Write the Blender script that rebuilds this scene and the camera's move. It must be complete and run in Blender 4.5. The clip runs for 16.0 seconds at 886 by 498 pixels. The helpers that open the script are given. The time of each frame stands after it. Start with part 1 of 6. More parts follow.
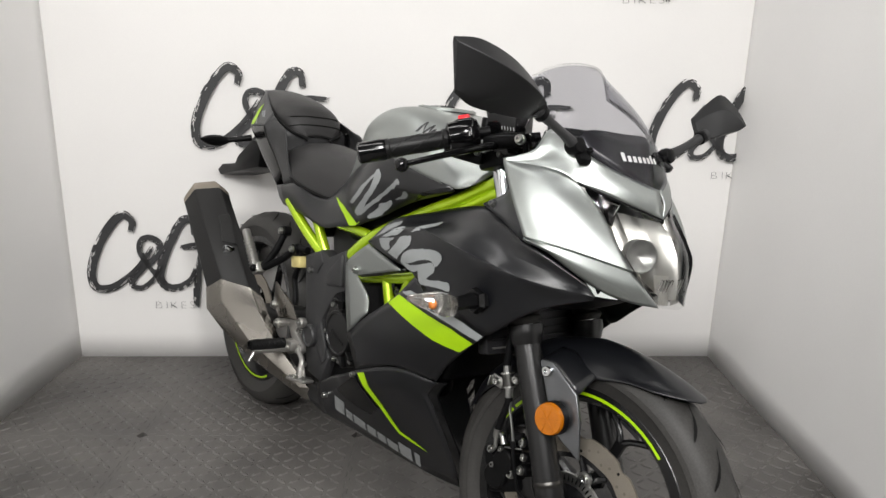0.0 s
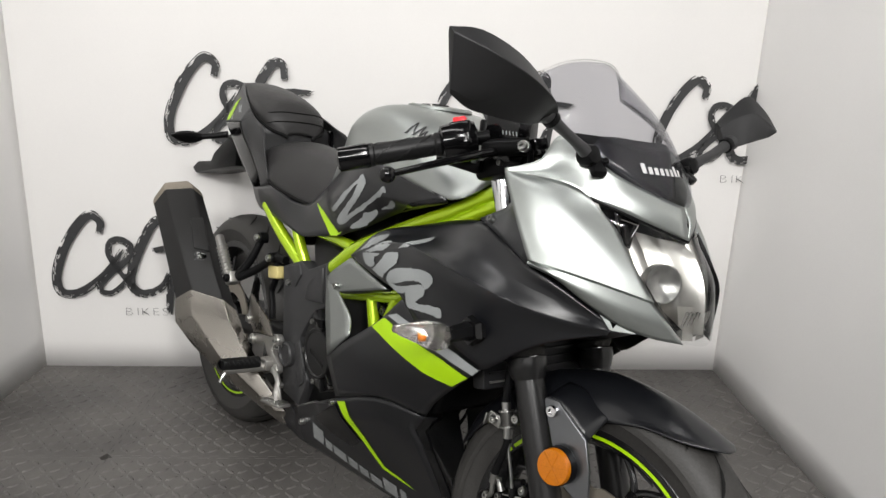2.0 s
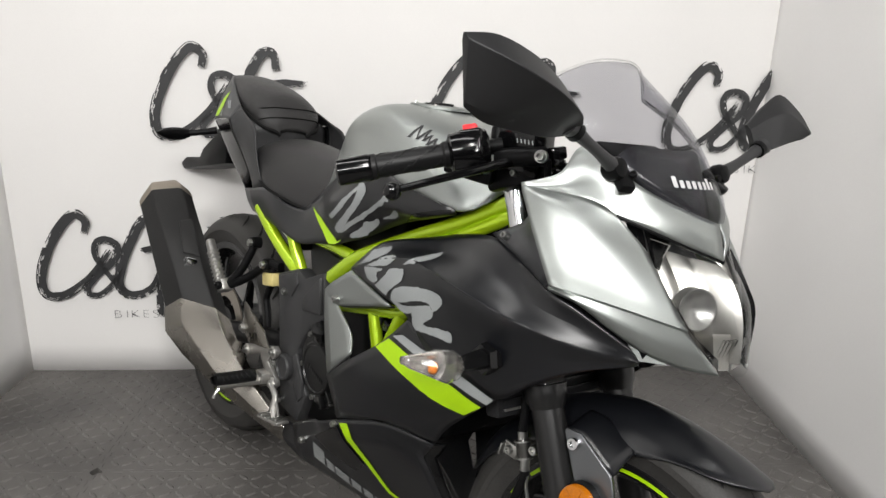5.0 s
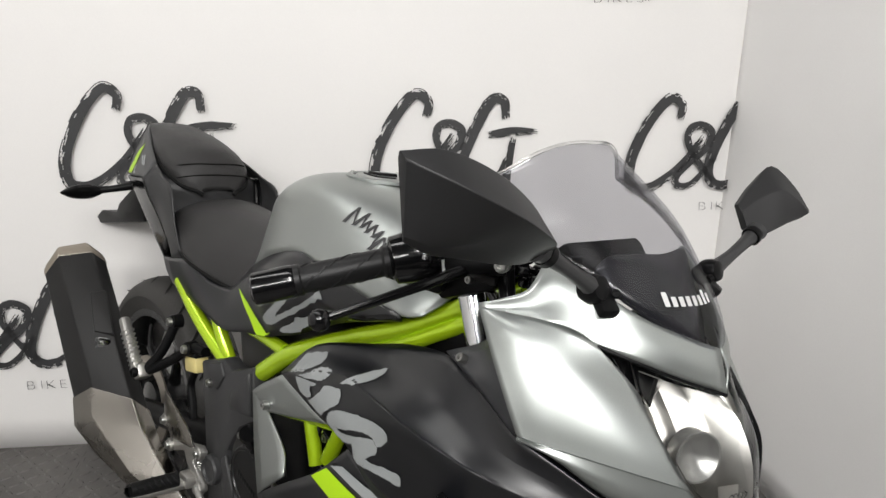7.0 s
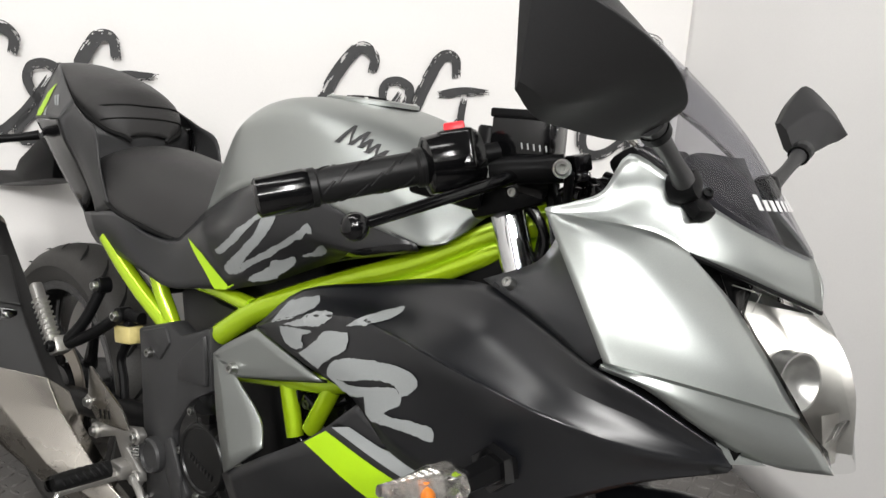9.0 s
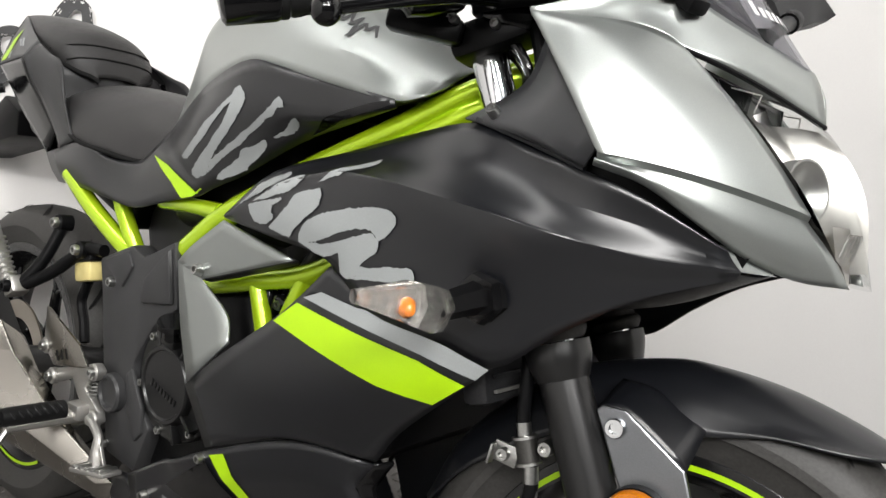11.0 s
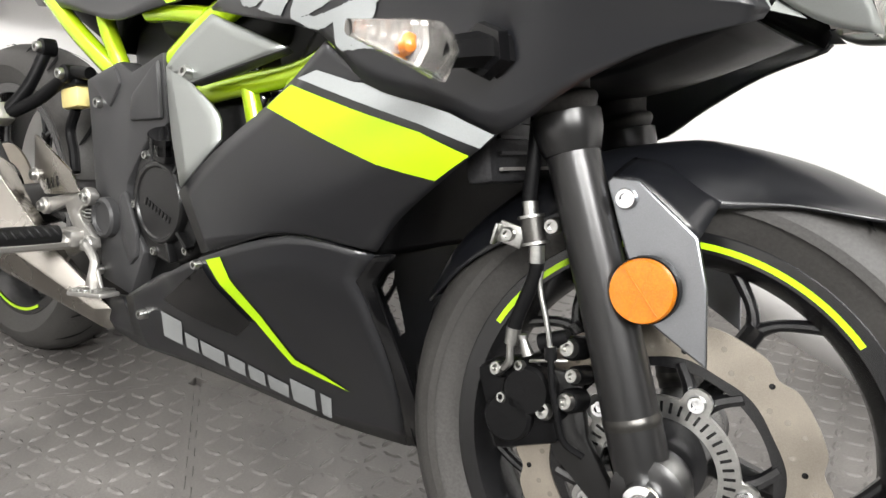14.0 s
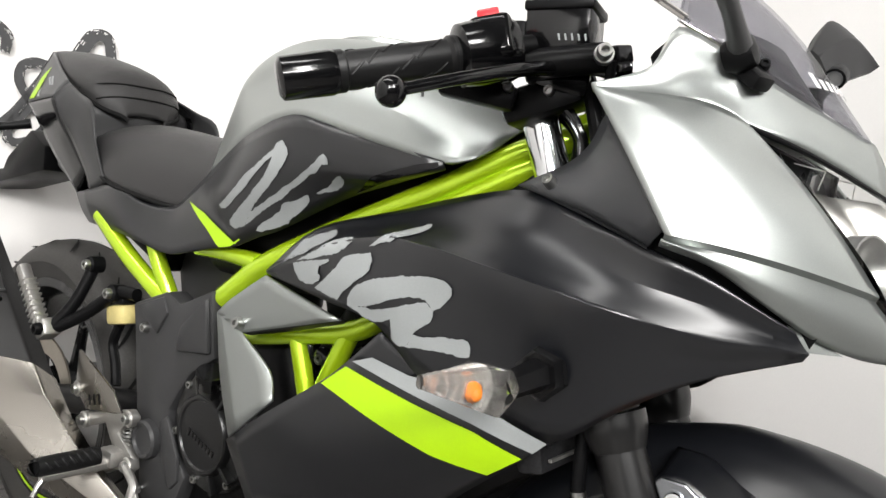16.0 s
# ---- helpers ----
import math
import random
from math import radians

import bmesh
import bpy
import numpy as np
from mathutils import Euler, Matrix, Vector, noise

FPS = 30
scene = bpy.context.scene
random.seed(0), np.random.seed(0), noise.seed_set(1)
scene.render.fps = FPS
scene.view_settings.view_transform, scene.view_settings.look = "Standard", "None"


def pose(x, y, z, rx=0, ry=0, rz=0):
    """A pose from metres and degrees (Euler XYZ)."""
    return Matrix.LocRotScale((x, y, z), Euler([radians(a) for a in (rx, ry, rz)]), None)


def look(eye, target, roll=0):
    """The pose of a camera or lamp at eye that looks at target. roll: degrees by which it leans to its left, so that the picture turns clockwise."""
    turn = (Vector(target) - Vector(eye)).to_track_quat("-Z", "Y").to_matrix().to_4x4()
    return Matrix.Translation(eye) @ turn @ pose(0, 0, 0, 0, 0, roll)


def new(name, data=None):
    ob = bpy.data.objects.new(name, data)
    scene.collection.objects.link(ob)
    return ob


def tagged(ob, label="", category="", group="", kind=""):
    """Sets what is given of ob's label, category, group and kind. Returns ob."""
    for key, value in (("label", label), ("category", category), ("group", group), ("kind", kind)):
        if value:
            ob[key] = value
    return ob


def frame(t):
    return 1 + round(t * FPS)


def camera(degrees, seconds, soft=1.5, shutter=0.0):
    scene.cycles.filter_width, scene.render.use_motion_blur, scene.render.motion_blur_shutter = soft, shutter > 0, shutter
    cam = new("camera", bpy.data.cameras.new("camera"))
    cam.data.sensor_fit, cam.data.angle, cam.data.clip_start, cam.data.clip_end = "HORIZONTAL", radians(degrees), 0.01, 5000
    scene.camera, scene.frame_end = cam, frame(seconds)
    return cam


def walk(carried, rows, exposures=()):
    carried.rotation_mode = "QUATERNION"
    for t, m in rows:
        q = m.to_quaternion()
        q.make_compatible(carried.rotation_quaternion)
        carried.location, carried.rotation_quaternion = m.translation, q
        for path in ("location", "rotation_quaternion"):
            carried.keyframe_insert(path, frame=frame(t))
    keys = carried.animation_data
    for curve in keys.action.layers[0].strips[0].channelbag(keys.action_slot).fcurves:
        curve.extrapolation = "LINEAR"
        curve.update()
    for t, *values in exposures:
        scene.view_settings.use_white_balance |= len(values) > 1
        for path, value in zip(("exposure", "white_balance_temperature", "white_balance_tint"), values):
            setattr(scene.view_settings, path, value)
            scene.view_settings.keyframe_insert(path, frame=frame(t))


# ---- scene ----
cam = camera(61.0, 16.0)
METRES, EYE, TILT, LEAN, TURN = 1.66, 1.067, -15.0, 0.0, 0.0
ROWS = [
    (0.0, 0.0, 0.0, 0.0, 0.0, 0.0, -0.0),
    (0.5, 0.004, 0.0474, 0.0164, -0.29, -0.0, -0.06),
    (1.0, 0.0077, 0.0878, 0.0275, -0.58, -0.07, -0.19),
    (1.5, 0.0063, 0.1, 0.0343, -0.72, -0.27, -0.36),
    (2.0, -0.0007, 0.0996, 0.0274, -0.7, -0.64, -0.53),
    (2.5, -0.0013, 0.0881, 0.0111, -0.62, -1.42, -0.68),
    (3.0, -0.0006, 0.0702, -0.0018, -0.58, -2.61, -0.69),
    (5.5, -0.0186, 0.1797, 0.0947, -1.51, -2.2, 0.55),
    (6.0, -0.0216, 0.1992, 0.1222, -2.12, -1.47, 0.89),
    (6.5, -0.0023, 0.2419, 0.135, -3.12, -1.42, 1.25),
    (7.0, -0.0004, 0.2753, 0.1464, -4.68, -2.46, 1.7),
    (7.5, -0.0498, 0.326, 0.1434, -6.77, -4.02, 1.92),
    (8.0, -0.0812, 0.3622, 0.1427, -9.54, -5.38, 1.83),
    (10.5, -0.0833, 0.3981, -0.0246, -14.32, 3.51, 2.28),
    (11.0, -0.0797, 0.406, -0.0434, -14.46, 2.41, 2.46),
    (11.5, -0.0764, 0.4083, -0.0695, -14.8, 0.82, 2.54),
    (12.0, -0.0692, 0.4109, -0.0964, -15.26, -0.9, 2.56),
    (12.5, -0.0616, 0.418, -0.1222, -15.64, -3.22, 2.64),
    (13.0, -0.0599, 0.4201, -0.1379, -15.66, -4.92, 2.68),
    (13.5, -0.0659, 0.4236, -0.1415, -15.12, -5.59, 2.63),
    (14.0, -0.0785, 0.4273, -0.1163, -14.39, -4.71, 2.51),
    (14.5, -0.0904, 0.4235, -0.0717, -13.79, -2.7, 2.4),
    (15.0, -0.096, 0.4173, -0.0402, -13.66, -0.52, 2.39),
    (15.5, -0.1012, 0.4143, -0.0188, -13.84, 1.51, 2.51),
    (16.0, -0.106, 0.414, -0.0061, -14.28, 2.77, 2.53),
]
walk(cam, [(t, pose(0, 0, EYE, TILT, LEAN, TURN) @ pose(METRES * x, METRES * y, METRES * z, 90 + pitch, roll, yaw)) for t, x, y, z, yaw, pitch, roll in ROWS],
     exposures=[(0, 0.0), (6.0, 0.0), (7.0, -0.08), (7.5, -0.13), (8.0, 0.06), (10.5, 0.28), (12, 0.84), (13.5, 1.22), (14.0, 1.22), (14.5, 1.08), (15.5, 0.76), (16, 0.56)])

# ---- world and light ----
world = bpy.data.worlds.new("world")
scene.world = world
world.use_nodes = True
world.node_tree.nodes["Background"].inputs[0].default_value = (0.9, 0.95, 1.0, 1)
world.node_tree.nodes["Background"].inputs[1].default_value = 0.02


def area_lamp(name, place, target, sx, sy, watts, colour=(1, 0.985, 0.965), turn=0):
    lamp = bpy.data.lights.new(name, "AREA")
    lamp.shape, lamp.size, lamp.size_y, lamp.energy, lamp.color = "RECTANGLE", sx, sy, watts, colour
    ob = new(name, lamp)
    ob.matrix_world = look(place, target, turn)
    return ob


area_lamp("ceiling_lamp", (-0.75, 1.55, 3.08), (-0.75, 1.55, 0), 2.6, 0.22, 22, turn=-38)
area_lamp("ceiling_lamp", (-1.12, -1.2, 3.08), (-0.2, 1.6, 0.1), 0.25, 2.6, 84)
area_lamp("ceiling_lamp", (0.45, -0.8, 3.08), (-0.25, 1.2, 0.1), 0.25, 2.6, 118)
# unseen lamp added behind the camera as a fill, to even out the walls
area_lamp("ceiling_lamp", (-0.35, -2.5, 3.08), (-0.1, 1.4, 0.2), 2.8, 0.25, 114)


# ---- materials ----
def material(name, colour, rough=0.5, metal=0.0, grain=0.0, grain_size=400.0, bump=0.0, patch=0.0, patch_size=6.0,
             coat=0.0, rough_var=0.0, placed=False, spec=0.5):
    """A principled surface with two scales of variation: fine grain and broad patches, in colour, roughness and relief."""
    m = bpy.data.materials.new(name)
    m.use_nodes = True
    n, l = m.node_tree.nodes, m.node_tree.links
    b = n["Principled BSDF"]
    b.inputs["Base Color"].default_value = (*colour, 1)
    b.inputs["Roughness"].default_value = rough
    b.inputs["Metallic"].default_value = metal
    b.inputs["Specular IOR Level"].default_value = spec
    b.inputs["Coat Weight"].default_value = coat
    b.inputs["Coat Roughness"].default_value = 0.15
    co = n.new("ShaderNodeTexCoord")
    fine = n.new("ShaderNodeTexNoise")
    fine.inputs["Scale"].default_value = grain_size
    fine.inputs["Detail"].default_value = 4
    broad = n.new("ShaderNodeTexNoise")
    broad.inputs["Scale"].default_value = patch_size
    broad.inputs["Detail"].default_value = 5
    where = n.new("ShaderNodeNewGeometry").outputs["Position"] if placed else co.outputs["Object"]
    l.new(where, fine.inputs["Vector"])
    l.new(where, broad.inputs["Vector"])
    if grain or patch:
        def spread(source, amount):
            r = n.new("ShaderNodeMapRange")
            r.inputs["From Min"].default_value, r.inputs["From Max"].default_value = 0.3, 0.7
            r.inputs["To Min"].default_value, r.inputs["To Max"].default_value = 1 - amount, 1 + amount
            l.new(source.outputs["Fac"], r.inputs["Value"])
            return r
        p = n.new("ShaderNodeMath")
        p.operation = "MULTIPLY"
        l.new(spread(fine, grain).outputs[0], p.inputs[0])
        l.new(spread(broad, patch).outputs[0], p.inputs[1])
        v = n.new("ShaderNodeVectorMath")
        v.operation = "SCALE"
        v.inputs[0].default_value = colour
        l.new(p.outputs[0], v.inputs["Scale"])
        l.new(v.outputs[0], b.inputs["Base Color"])
    if rough_var:
        r = n.new("ShaderNodeMapRange")
        r.inputs["From Min"].default_value, r.inputs["From Max"].default_value = 0.3, 0.7
        r.inputs["To Min"].default_value, r.inputs["To Max"].default_value = rough - rough_var, rough + rough_var
        l.new(broad.outputs["Fac"], r.inputs["Value"])
        l.new(r.outputs[0], b.inputs["Roughness"])
    if bump:
        k = n.new("ShaderNodeBump")
        k.inputs["Strength"].default_value = bump
        k.inputs["Distance"].default_value = 0.002 if bump >= 1 else 0.001
        l.new(fine.outputs["Fac"], k.inputs["Height"])
        l.new(k.outputs[0], b.inputs["Normal"])
    return m


def clear(name, colour, rough=0.02, ior=1.45):
    m = bpy.data.materials.new(name)
    m.use_nodes = True
    b = m.node_tree.nodes["Principled BSDF"]
    b.inputs["Base Color"].default_value = (*colour, 1)
    b.inputs["Roughness"].default_value = rough
    b.inputs["Transmission Weight"].default_value = 1
    b.inputs["IOR"].default_value = ior
    return m


def thin_film(name, colour, rough=0.06, gloss=0.35):
    """A thin clear sheet: light goes straight through it, tinted, with a gloss that grows towards grazing."""
    m = bpy.data.materials.new(name)
    m.use_nodes = True
    n, l = m.node_tree.nodes, m.node_tree.links
    n.remove(n["Principled BSDF"])
    t, g, x, f, r = (n.new("ShaderNodeBsdfTransparent"), n.new("ShaderNodeBsdfGlossy"), n.new("ShaderNodeMixShader"), n.new("ShaderNodeLayerWeight"), n.new("ShaderNodeMapRange"))
    t.inputs[0].default_value = (*colour, 1)
    g.inputs["Roughness"].default_value = rough
    f.inputs["Blend"].default_value = 0.5
    r.inputs["From Min"].default_value = 0.68
    r.inputs["To Min"].default_value, r.inputs["To Max"].default_value = 0.03, gloss
    l.new(f.outputs["Facing"], r.inputs["Value"])
    l.new(r.outputs[0], x.inputs[0])
    l.new(t.outputs[0], x.inputs[1])
    l.new(g.outputs[0], x.inputs[2])
    l.new(x.outputs[0], n["Material Output"].inputs["Surface"])
    return m


M_DARK = material("satin_graphite_paint", (0.0042, 0.0046, 0.0060), 0.32, 0.0, 0.08, 900, 0.010, 0.04, 3, rough_var=0.012, spec=0.68)
M_SILVER = material("satin_silver_paint", (0.35, 0.37, 0.357), 0.38, 0.90, 0.05, 1400, 0.02, 0.03, 3, rough_var=0.02)
M_LIME = material("lime_frame_paint", (0.42, 0.62, 0.012), 0.22, 0.45, 0.04, 500, 0.02, 0.05, 8, coat=0.5)
M_LIMEDECAL = material("lime_decal", (0.34, 0.57, 0.001), 0.42, 0.0, 0.02, 600, 0, 0.03, 5)
M_GREYDECAL = material("grey_decal", (0.27, 0.285, 0.285), 0.5, 0.1, 0.03, 600, 0, 0.03, 5)
M_TEXT = material("pale_grey_decal", (0.22, 0.228, 0.228), 0.5, 0.1, 0.04, 600, 0, 0.03, 5)
M_BLACK = material("black_plastic", (0.003, 0.003, 0.0033), 0.40, 0.0, 0.15, 700, 0.08, 0.1, 9, rough_var=0.06, spec=0.12)
M_GLOSS = material("gloss_black", (0.003, 0.003, 0.0033), 0.13, 0.0, 0.1, 500, 0.02, 0.1, 9, spec=0.4)
M_MATT = material("matt_dark_plastic", (0.028, 0.028, 0.0288), 0.44, 0.0, 0.12, 900, 0.08, 0.08, 7, spec=0.32)
M_TAIL = material("satin_grey_tail_paint", (0.050, 0.051, 0.052), 0.40, 0.3, 0.06, 900, 0.05, 0.06, 6, rough_var=0.04)
M_RUBBER = material("tyre_rubber", (0.034, 0.0325, 0.0305), 0.58, 0.0, 0.2, 300, 0.3, 0.25, 7, rough_var=0.08, spec=0.35)
M_GRIP = material("grip_rubber", (0.006, 0.006, 0.0062), 0.42, 0.0, 0.15, 500, 0.2, 0.1, 9, spec=0.25)
M_VINYL = material("seat_vinyl", (0.024, 0.0233, 0.0233), 0.46, 0.0, 0.1, 1500, 0.4, 0.08, 6, rough_var=0.05, spec=0.30)
# near-black that holds the shade of tread grooves, seat edges and seams
M_GROOVE = material("groove_shade_black", (0.004, 0.004, 0.004), 0.8, 0.0, 0.1, 400, 0, 0.1, 9, spec=0.2)
M_GLASS = material("mirror_glass", (0.8, 0.81, 0.82), 0.03, 1.0)
M_CHROME = material("chrome", (0.75, 0.76, 0.77), 0.12, 1.0, 0.03, 500, 0, 0.03, 8)
M_STEEL = material("brushed_stainless_steel", (0.30, 0.282, 0.255), 0.25, 1.0, 0.06, 500, 0.04, 0.1, 9, rough_var=0.06)
M_CAST = material("cast_aluminium", (0.42, 0.41, 0.39), 0.38, 0.9, 0.1, 700, 0.25, 0.06, 12)
M_ZINC = material("zinc_bolt", (0.42, 0.42, 0.405), 0.30, 1.0, 0.1, 500, 0.1, 0.08, 40)
M_DISC = material("worn_disc_steel", (0.36, 0.325, 0.275), 0.36, 0.9, 0.1, 900, 0.1, 0.12, 20, rough_var=0.06)
M_FORK = material("fork_black_paint", (0.012, 0.0119, 0.012), 0.30, 0.3, 0.08, 500, 0.05, 0.06, 9, spec=0.65)
M_STEP = material("fork_highlight_clamp_metal", (0.07, 0.068, 0.064), 0.35, 0.9, 0.1, 500, 0.05, 0.1, 20)
M_HOLE = material("disc_hole_shade", (0.22, 0.20, 0.17), 0.5, 0.6)
M_RIM = material("rim_black_paint", (0.005, 0.005, 0.0055), 0.26, 0.1, 0.1, 500, 0.05, 0.06, 9, spec=0.7)
M_CAN = material("silencer_black", (0.011, 0.0108, 0.0108), 0.38, 0.2, 0.1, 700, 0.15, 0.1, 8, rough_var=0.05, spec=0.35)
M_TITAN = material("warm_steel_cap", (0.36, 0.32, 0.27), 0.36, 1.0, 0.06, 600, 0.1, 0.1, 10)
M_AMBER = material("amber_reflector", (0.40, 0.118, 0.001), 0.22, 0.0, 0.15, 500, 0.2, 0.05, 30, coat=0.2)
M_BULB = material("amber_bulb", (0.42, 0.12, 0.012), 0.2)
M_RED = material("red_plastic", (0.75, 0.02, 0.03), 0.35)
M_FLUID = material("cream_reservoir", (0.58, 0.49, 0.20), 0.4, 0, 0.05, 100, 0, 0.1, 30)
M_ENGINE = material("black_engine_paint", (0.0035, 0.0035, 0.0037), 0.4, 0.1, 0.2, 200, 0.3, 0.15, 12, spec=0.15)
M_CASE = material("satin_engine_cover", (0.0055, 0.0055, 0.0057), 0.30, 0.2, 0.1, 500, 0.05, 0.1, 9, spec=0.5)
M_FIN = material("radiator_fins", (0.03, 0.03, 0.032), 0.4, 0.6, 0.2, 300, 0.2, 0.1, 12)
M_SMOKE = thin_film("smoked_screen", (0.78, 0.78, 0.80), 0.22)
M_LENS = clear("clear_lens", (1, 1, 1), 0.03)
M_COVER = thin_film("headlight_cover", (0.90, 0.905, 0.90), 0.05, 0.8)
M_BAND = material("screen_band_print", (0.022, 0.022, 0.025), 0.28, 0, 0.02, 200, 0, 0.05, 8)
M_CORE = material("indicator_reflector", (0.42, 0.405, 0.38), 0.24, 0.8, 0.1, 200, 0.1, 0.1, 40)
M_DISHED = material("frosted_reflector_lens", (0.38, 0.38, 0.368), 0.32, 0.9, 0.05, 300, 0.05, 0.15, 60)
M_SHELLS = material("mirror_shell_plastic", (0.012, 0.012, 0.0127), 0.5, 0.0, 0.12, 900, 0.1, 0.06, 9, spec=0.4)
M_INFILL = material("satin_infill_plastic", (0.042, 0.043, 0.046), 0.34, 0.0, 0.08, 900, 0.03, 0.05, 6, rough_var=0.03, spec=0.6)
M_BRACKET = material("satin_bracket_paint", (0.23, 0.237, 0.25), 0.32, 1.0, 0.06, 900, 0.02, 0.05, 6, spec=0.8)
M_EDGEGLINT = material("screen_edge_glint", (0.62, 0.60, 0.57), 0.10, 1.0)
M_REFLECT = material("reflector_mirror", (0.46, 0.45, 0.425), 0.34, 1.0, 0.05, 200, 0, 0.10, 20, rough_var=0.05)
M_WALL = material("white_vinyl_banner", (0.67, 0.657, 0.644), 0.55, 0.0, 0.012, 260, 0.06, 0.02, 2.5, rough_var=0.05)
M_SIDE = material("white_side_banner", (0.78, 0.77, 0.76), 0.5, 0.0, 0.012, 260, 0.06, 0.02, 2.0, rough_var=0.05)
M_INK = material("black_ink", (0.02, 0.02, 0.021), 0.6, 0, 0.15, 90, 0, 0.15, 15)
M_GREYINK = material("grey_ink", (0.09, 0.09, 0.09), 0.6)
M_MAT = material("dark_foam_mat", (0.088, 0.083, 0.078), 0.46, 0.0, 0.16, 260, 0.35, 0.42, 3.4, rough_var=0.10, placed=True)
M_FAR = material("unseen_wall_dark_grey", (0.06, 0.06, 0.062), 0.7, 0, 0.04, 60, 0.05, 0.08, 2)
M_CEIL = material("unseen_ceiling_grey", (0.10, 0.10, 0.10), 0.8, 0, 0.02, 80, 0.05, 0.03, 2)


# ---- mesh helpers ----
def part(name, bm, mat, parent=None, label="", smooth=35, mods=()):
    """Links a bmesh as one mesh object under a thing or a part."""
    me = bpy.data.meshes.new(name)
    bm.to_mesh(me)
    bm.free()
    me.materials.append(mat)
    if smooth:
        me.polygons.foreach_set("use_smooth", [True] * len(me.polygons))
        me.set_sharp_from_angle(angle=radians(smooth))
    ob = new(name, me)
    if parent:
        ob.parent = parent
    for kind, values in mods:
        mod = ob.modifiers.new(kind.lower(), kind)
        for key, value in values.items():
            if key == "thickness":
                mod.thickness = value
            elif key == "offset":
                mod.offset = value
            elif key == "width":
                mod.width = value
            elif key == "segments":
                mod.segments = value
            elif key == "levels":
                mod.levels = mod.render_levels = value
    if label:
        tagged(ob, label)
    return ob


def spline(points, n, sharp=()):
    """Points along a smooth curve through the given ones, n to a span; it bends hard at the sharp indices."""
    p = [Vector(q) for q in points]
    cuts = [0, *sorted(s for s in sharp if 0 < s < len(p) - 1), len(p) - 1]
    out = [p[0]]
    for a, b in zip(cuts, cuts[1:]):
        run = p[a:b + 1]
        for i in range(len(run) - 1):
            p1, p2 = run[i], run[i + 1]
            p0 = run[i - 1] if i else p1 * 2 - p2
            p3 = run[i + 2] if i + 2 < len(run) else p2 * 2 - p1
            for k in range(1, n + 1):
                t = k / n
                out.append(0.5 * (2 * p1 + (p2 - p0) * t + (2 * p0 - 5 * p1 + 4 * p2 - p3) * t * t + (3 * p1 - p0 - 3 * p2 + p3) * t ** 3))
    return out


def add_grid(bm, grid, closed=False):
    vs = [[bm.verts.new(p) for p in row] for row in grid]
    for r in range(len(vs) - 1):
        w = len(vs[r])
        for c in range(w if closed else w - 1):
            try:
                bm.faces.new((vs[r][c], vs[r][(c + 1) % w], vs[r + 1][(c + 1) % w], vs[r + 1][c]))
            except ValueError:
                pass
    return vs


def patch_into(bm, rows, n=4, m=4, sharp_rows=(), sharp_cols=()):
    """A smooth surface through rows of control points."""
    dense = [spline(r, n, sharp_cols) for r in rows]
    cols = [spline([row[i] for row in dense], m, sharp_rows) for i in range(len(dense[0]))]
    add_grid(bm, [list(r) for r in zip(*cols)])


def patch(*sheets, **kw):
    bm = bmesh.new()
    for rows in sheets:
        patch_into(bm, rows, **kw)
    bmesh.ops.remove_doubles(bm, verts=bm.verts, dist=0.0006)
    bmesh.ops.recalc_face_normals(bm, faces=bm.faces)
    return bm


def face_out(bm, way):
    """Turns an open sheet so that it mostly faces the way given."""
    way = Vector(way)
    bm.normal_update()
    if sum((f.normal.dot(way) * f.calc_area() for f in bm.faces)) < 0:
        bmesh.ops.reverse_faces(bm, faces=bm.faces)
    return bm


def mirrored(bm):
    other = bm.copy()
    for v in other.verts:
        v.co.y = -v.co.y
    bmesh.ops.reverse_faces(other, faces=other.faces)
    return other


def tube(points, radius, seg=14, n=5, sharp=(), caps=True, bm=None):
    """A round bar along a smooth curve; radius may be a list, one value for each given point."""
    bm = bm or bmesh.new()
    path = spline(points, n, sharp)
    radii = [radius] * len(path)
    if isinstance(radius, (list, tuple)):
        radii = [q.x for q in spline([(r, 0, 0) for r in radius], n)]
    tang = [(path[min(i + 1, len(path) - 1)] - path[max(i - 1, 0)]).normalized() for i in range(len(path))]
    side = tang[0].orthogonal().normalized()
    rings = []
    for p, t, r in zip(path, tang, radii):
        side = (side - t * side.dot(t)).normalized()
        up = t.cross(side)
        rings.append([p + (side * math.cos(a) + up * math.sin(a)) * r for a in (2 * math.pi * k / seg for k in range(seg))])
    vs = add_grid(bm, rings, True)
    if caps:
        bm.faces.new(reversed(vs[0]))
        bm.faces.new(vs[-1])
    bmesh.ops.recalc_face_normals(bm, faces=bm.faces)
    return bm


def lathe(profile, seg=48, at=(0, 0, 0), axis=(0, 1, 0), bm=None, caps=True):
    """Turns a profile of (radius, height along the axis) round the axis."""
    bm = bm or bmesh.new()
    q = Vector(axis).to_track_quat("Z", "X").to_matrix()
    rings = [[Vector(at) + q @ Vector((r * math.cos(a), r * math.sin(a), h)) for a in (2 * math.pi * k / seg for k in range(seg))] for r, h in profile]
    vs = add_grid(bm, rings, True)
    if caps:
        for ring, flip in ((vs[0], True), (vs[-1], False)):
            bm.faces.new(reversed(ring) if flip else ring)
    bmesh.ops.recalc_face_normals(bm, faces=bm.faces)
    return bm


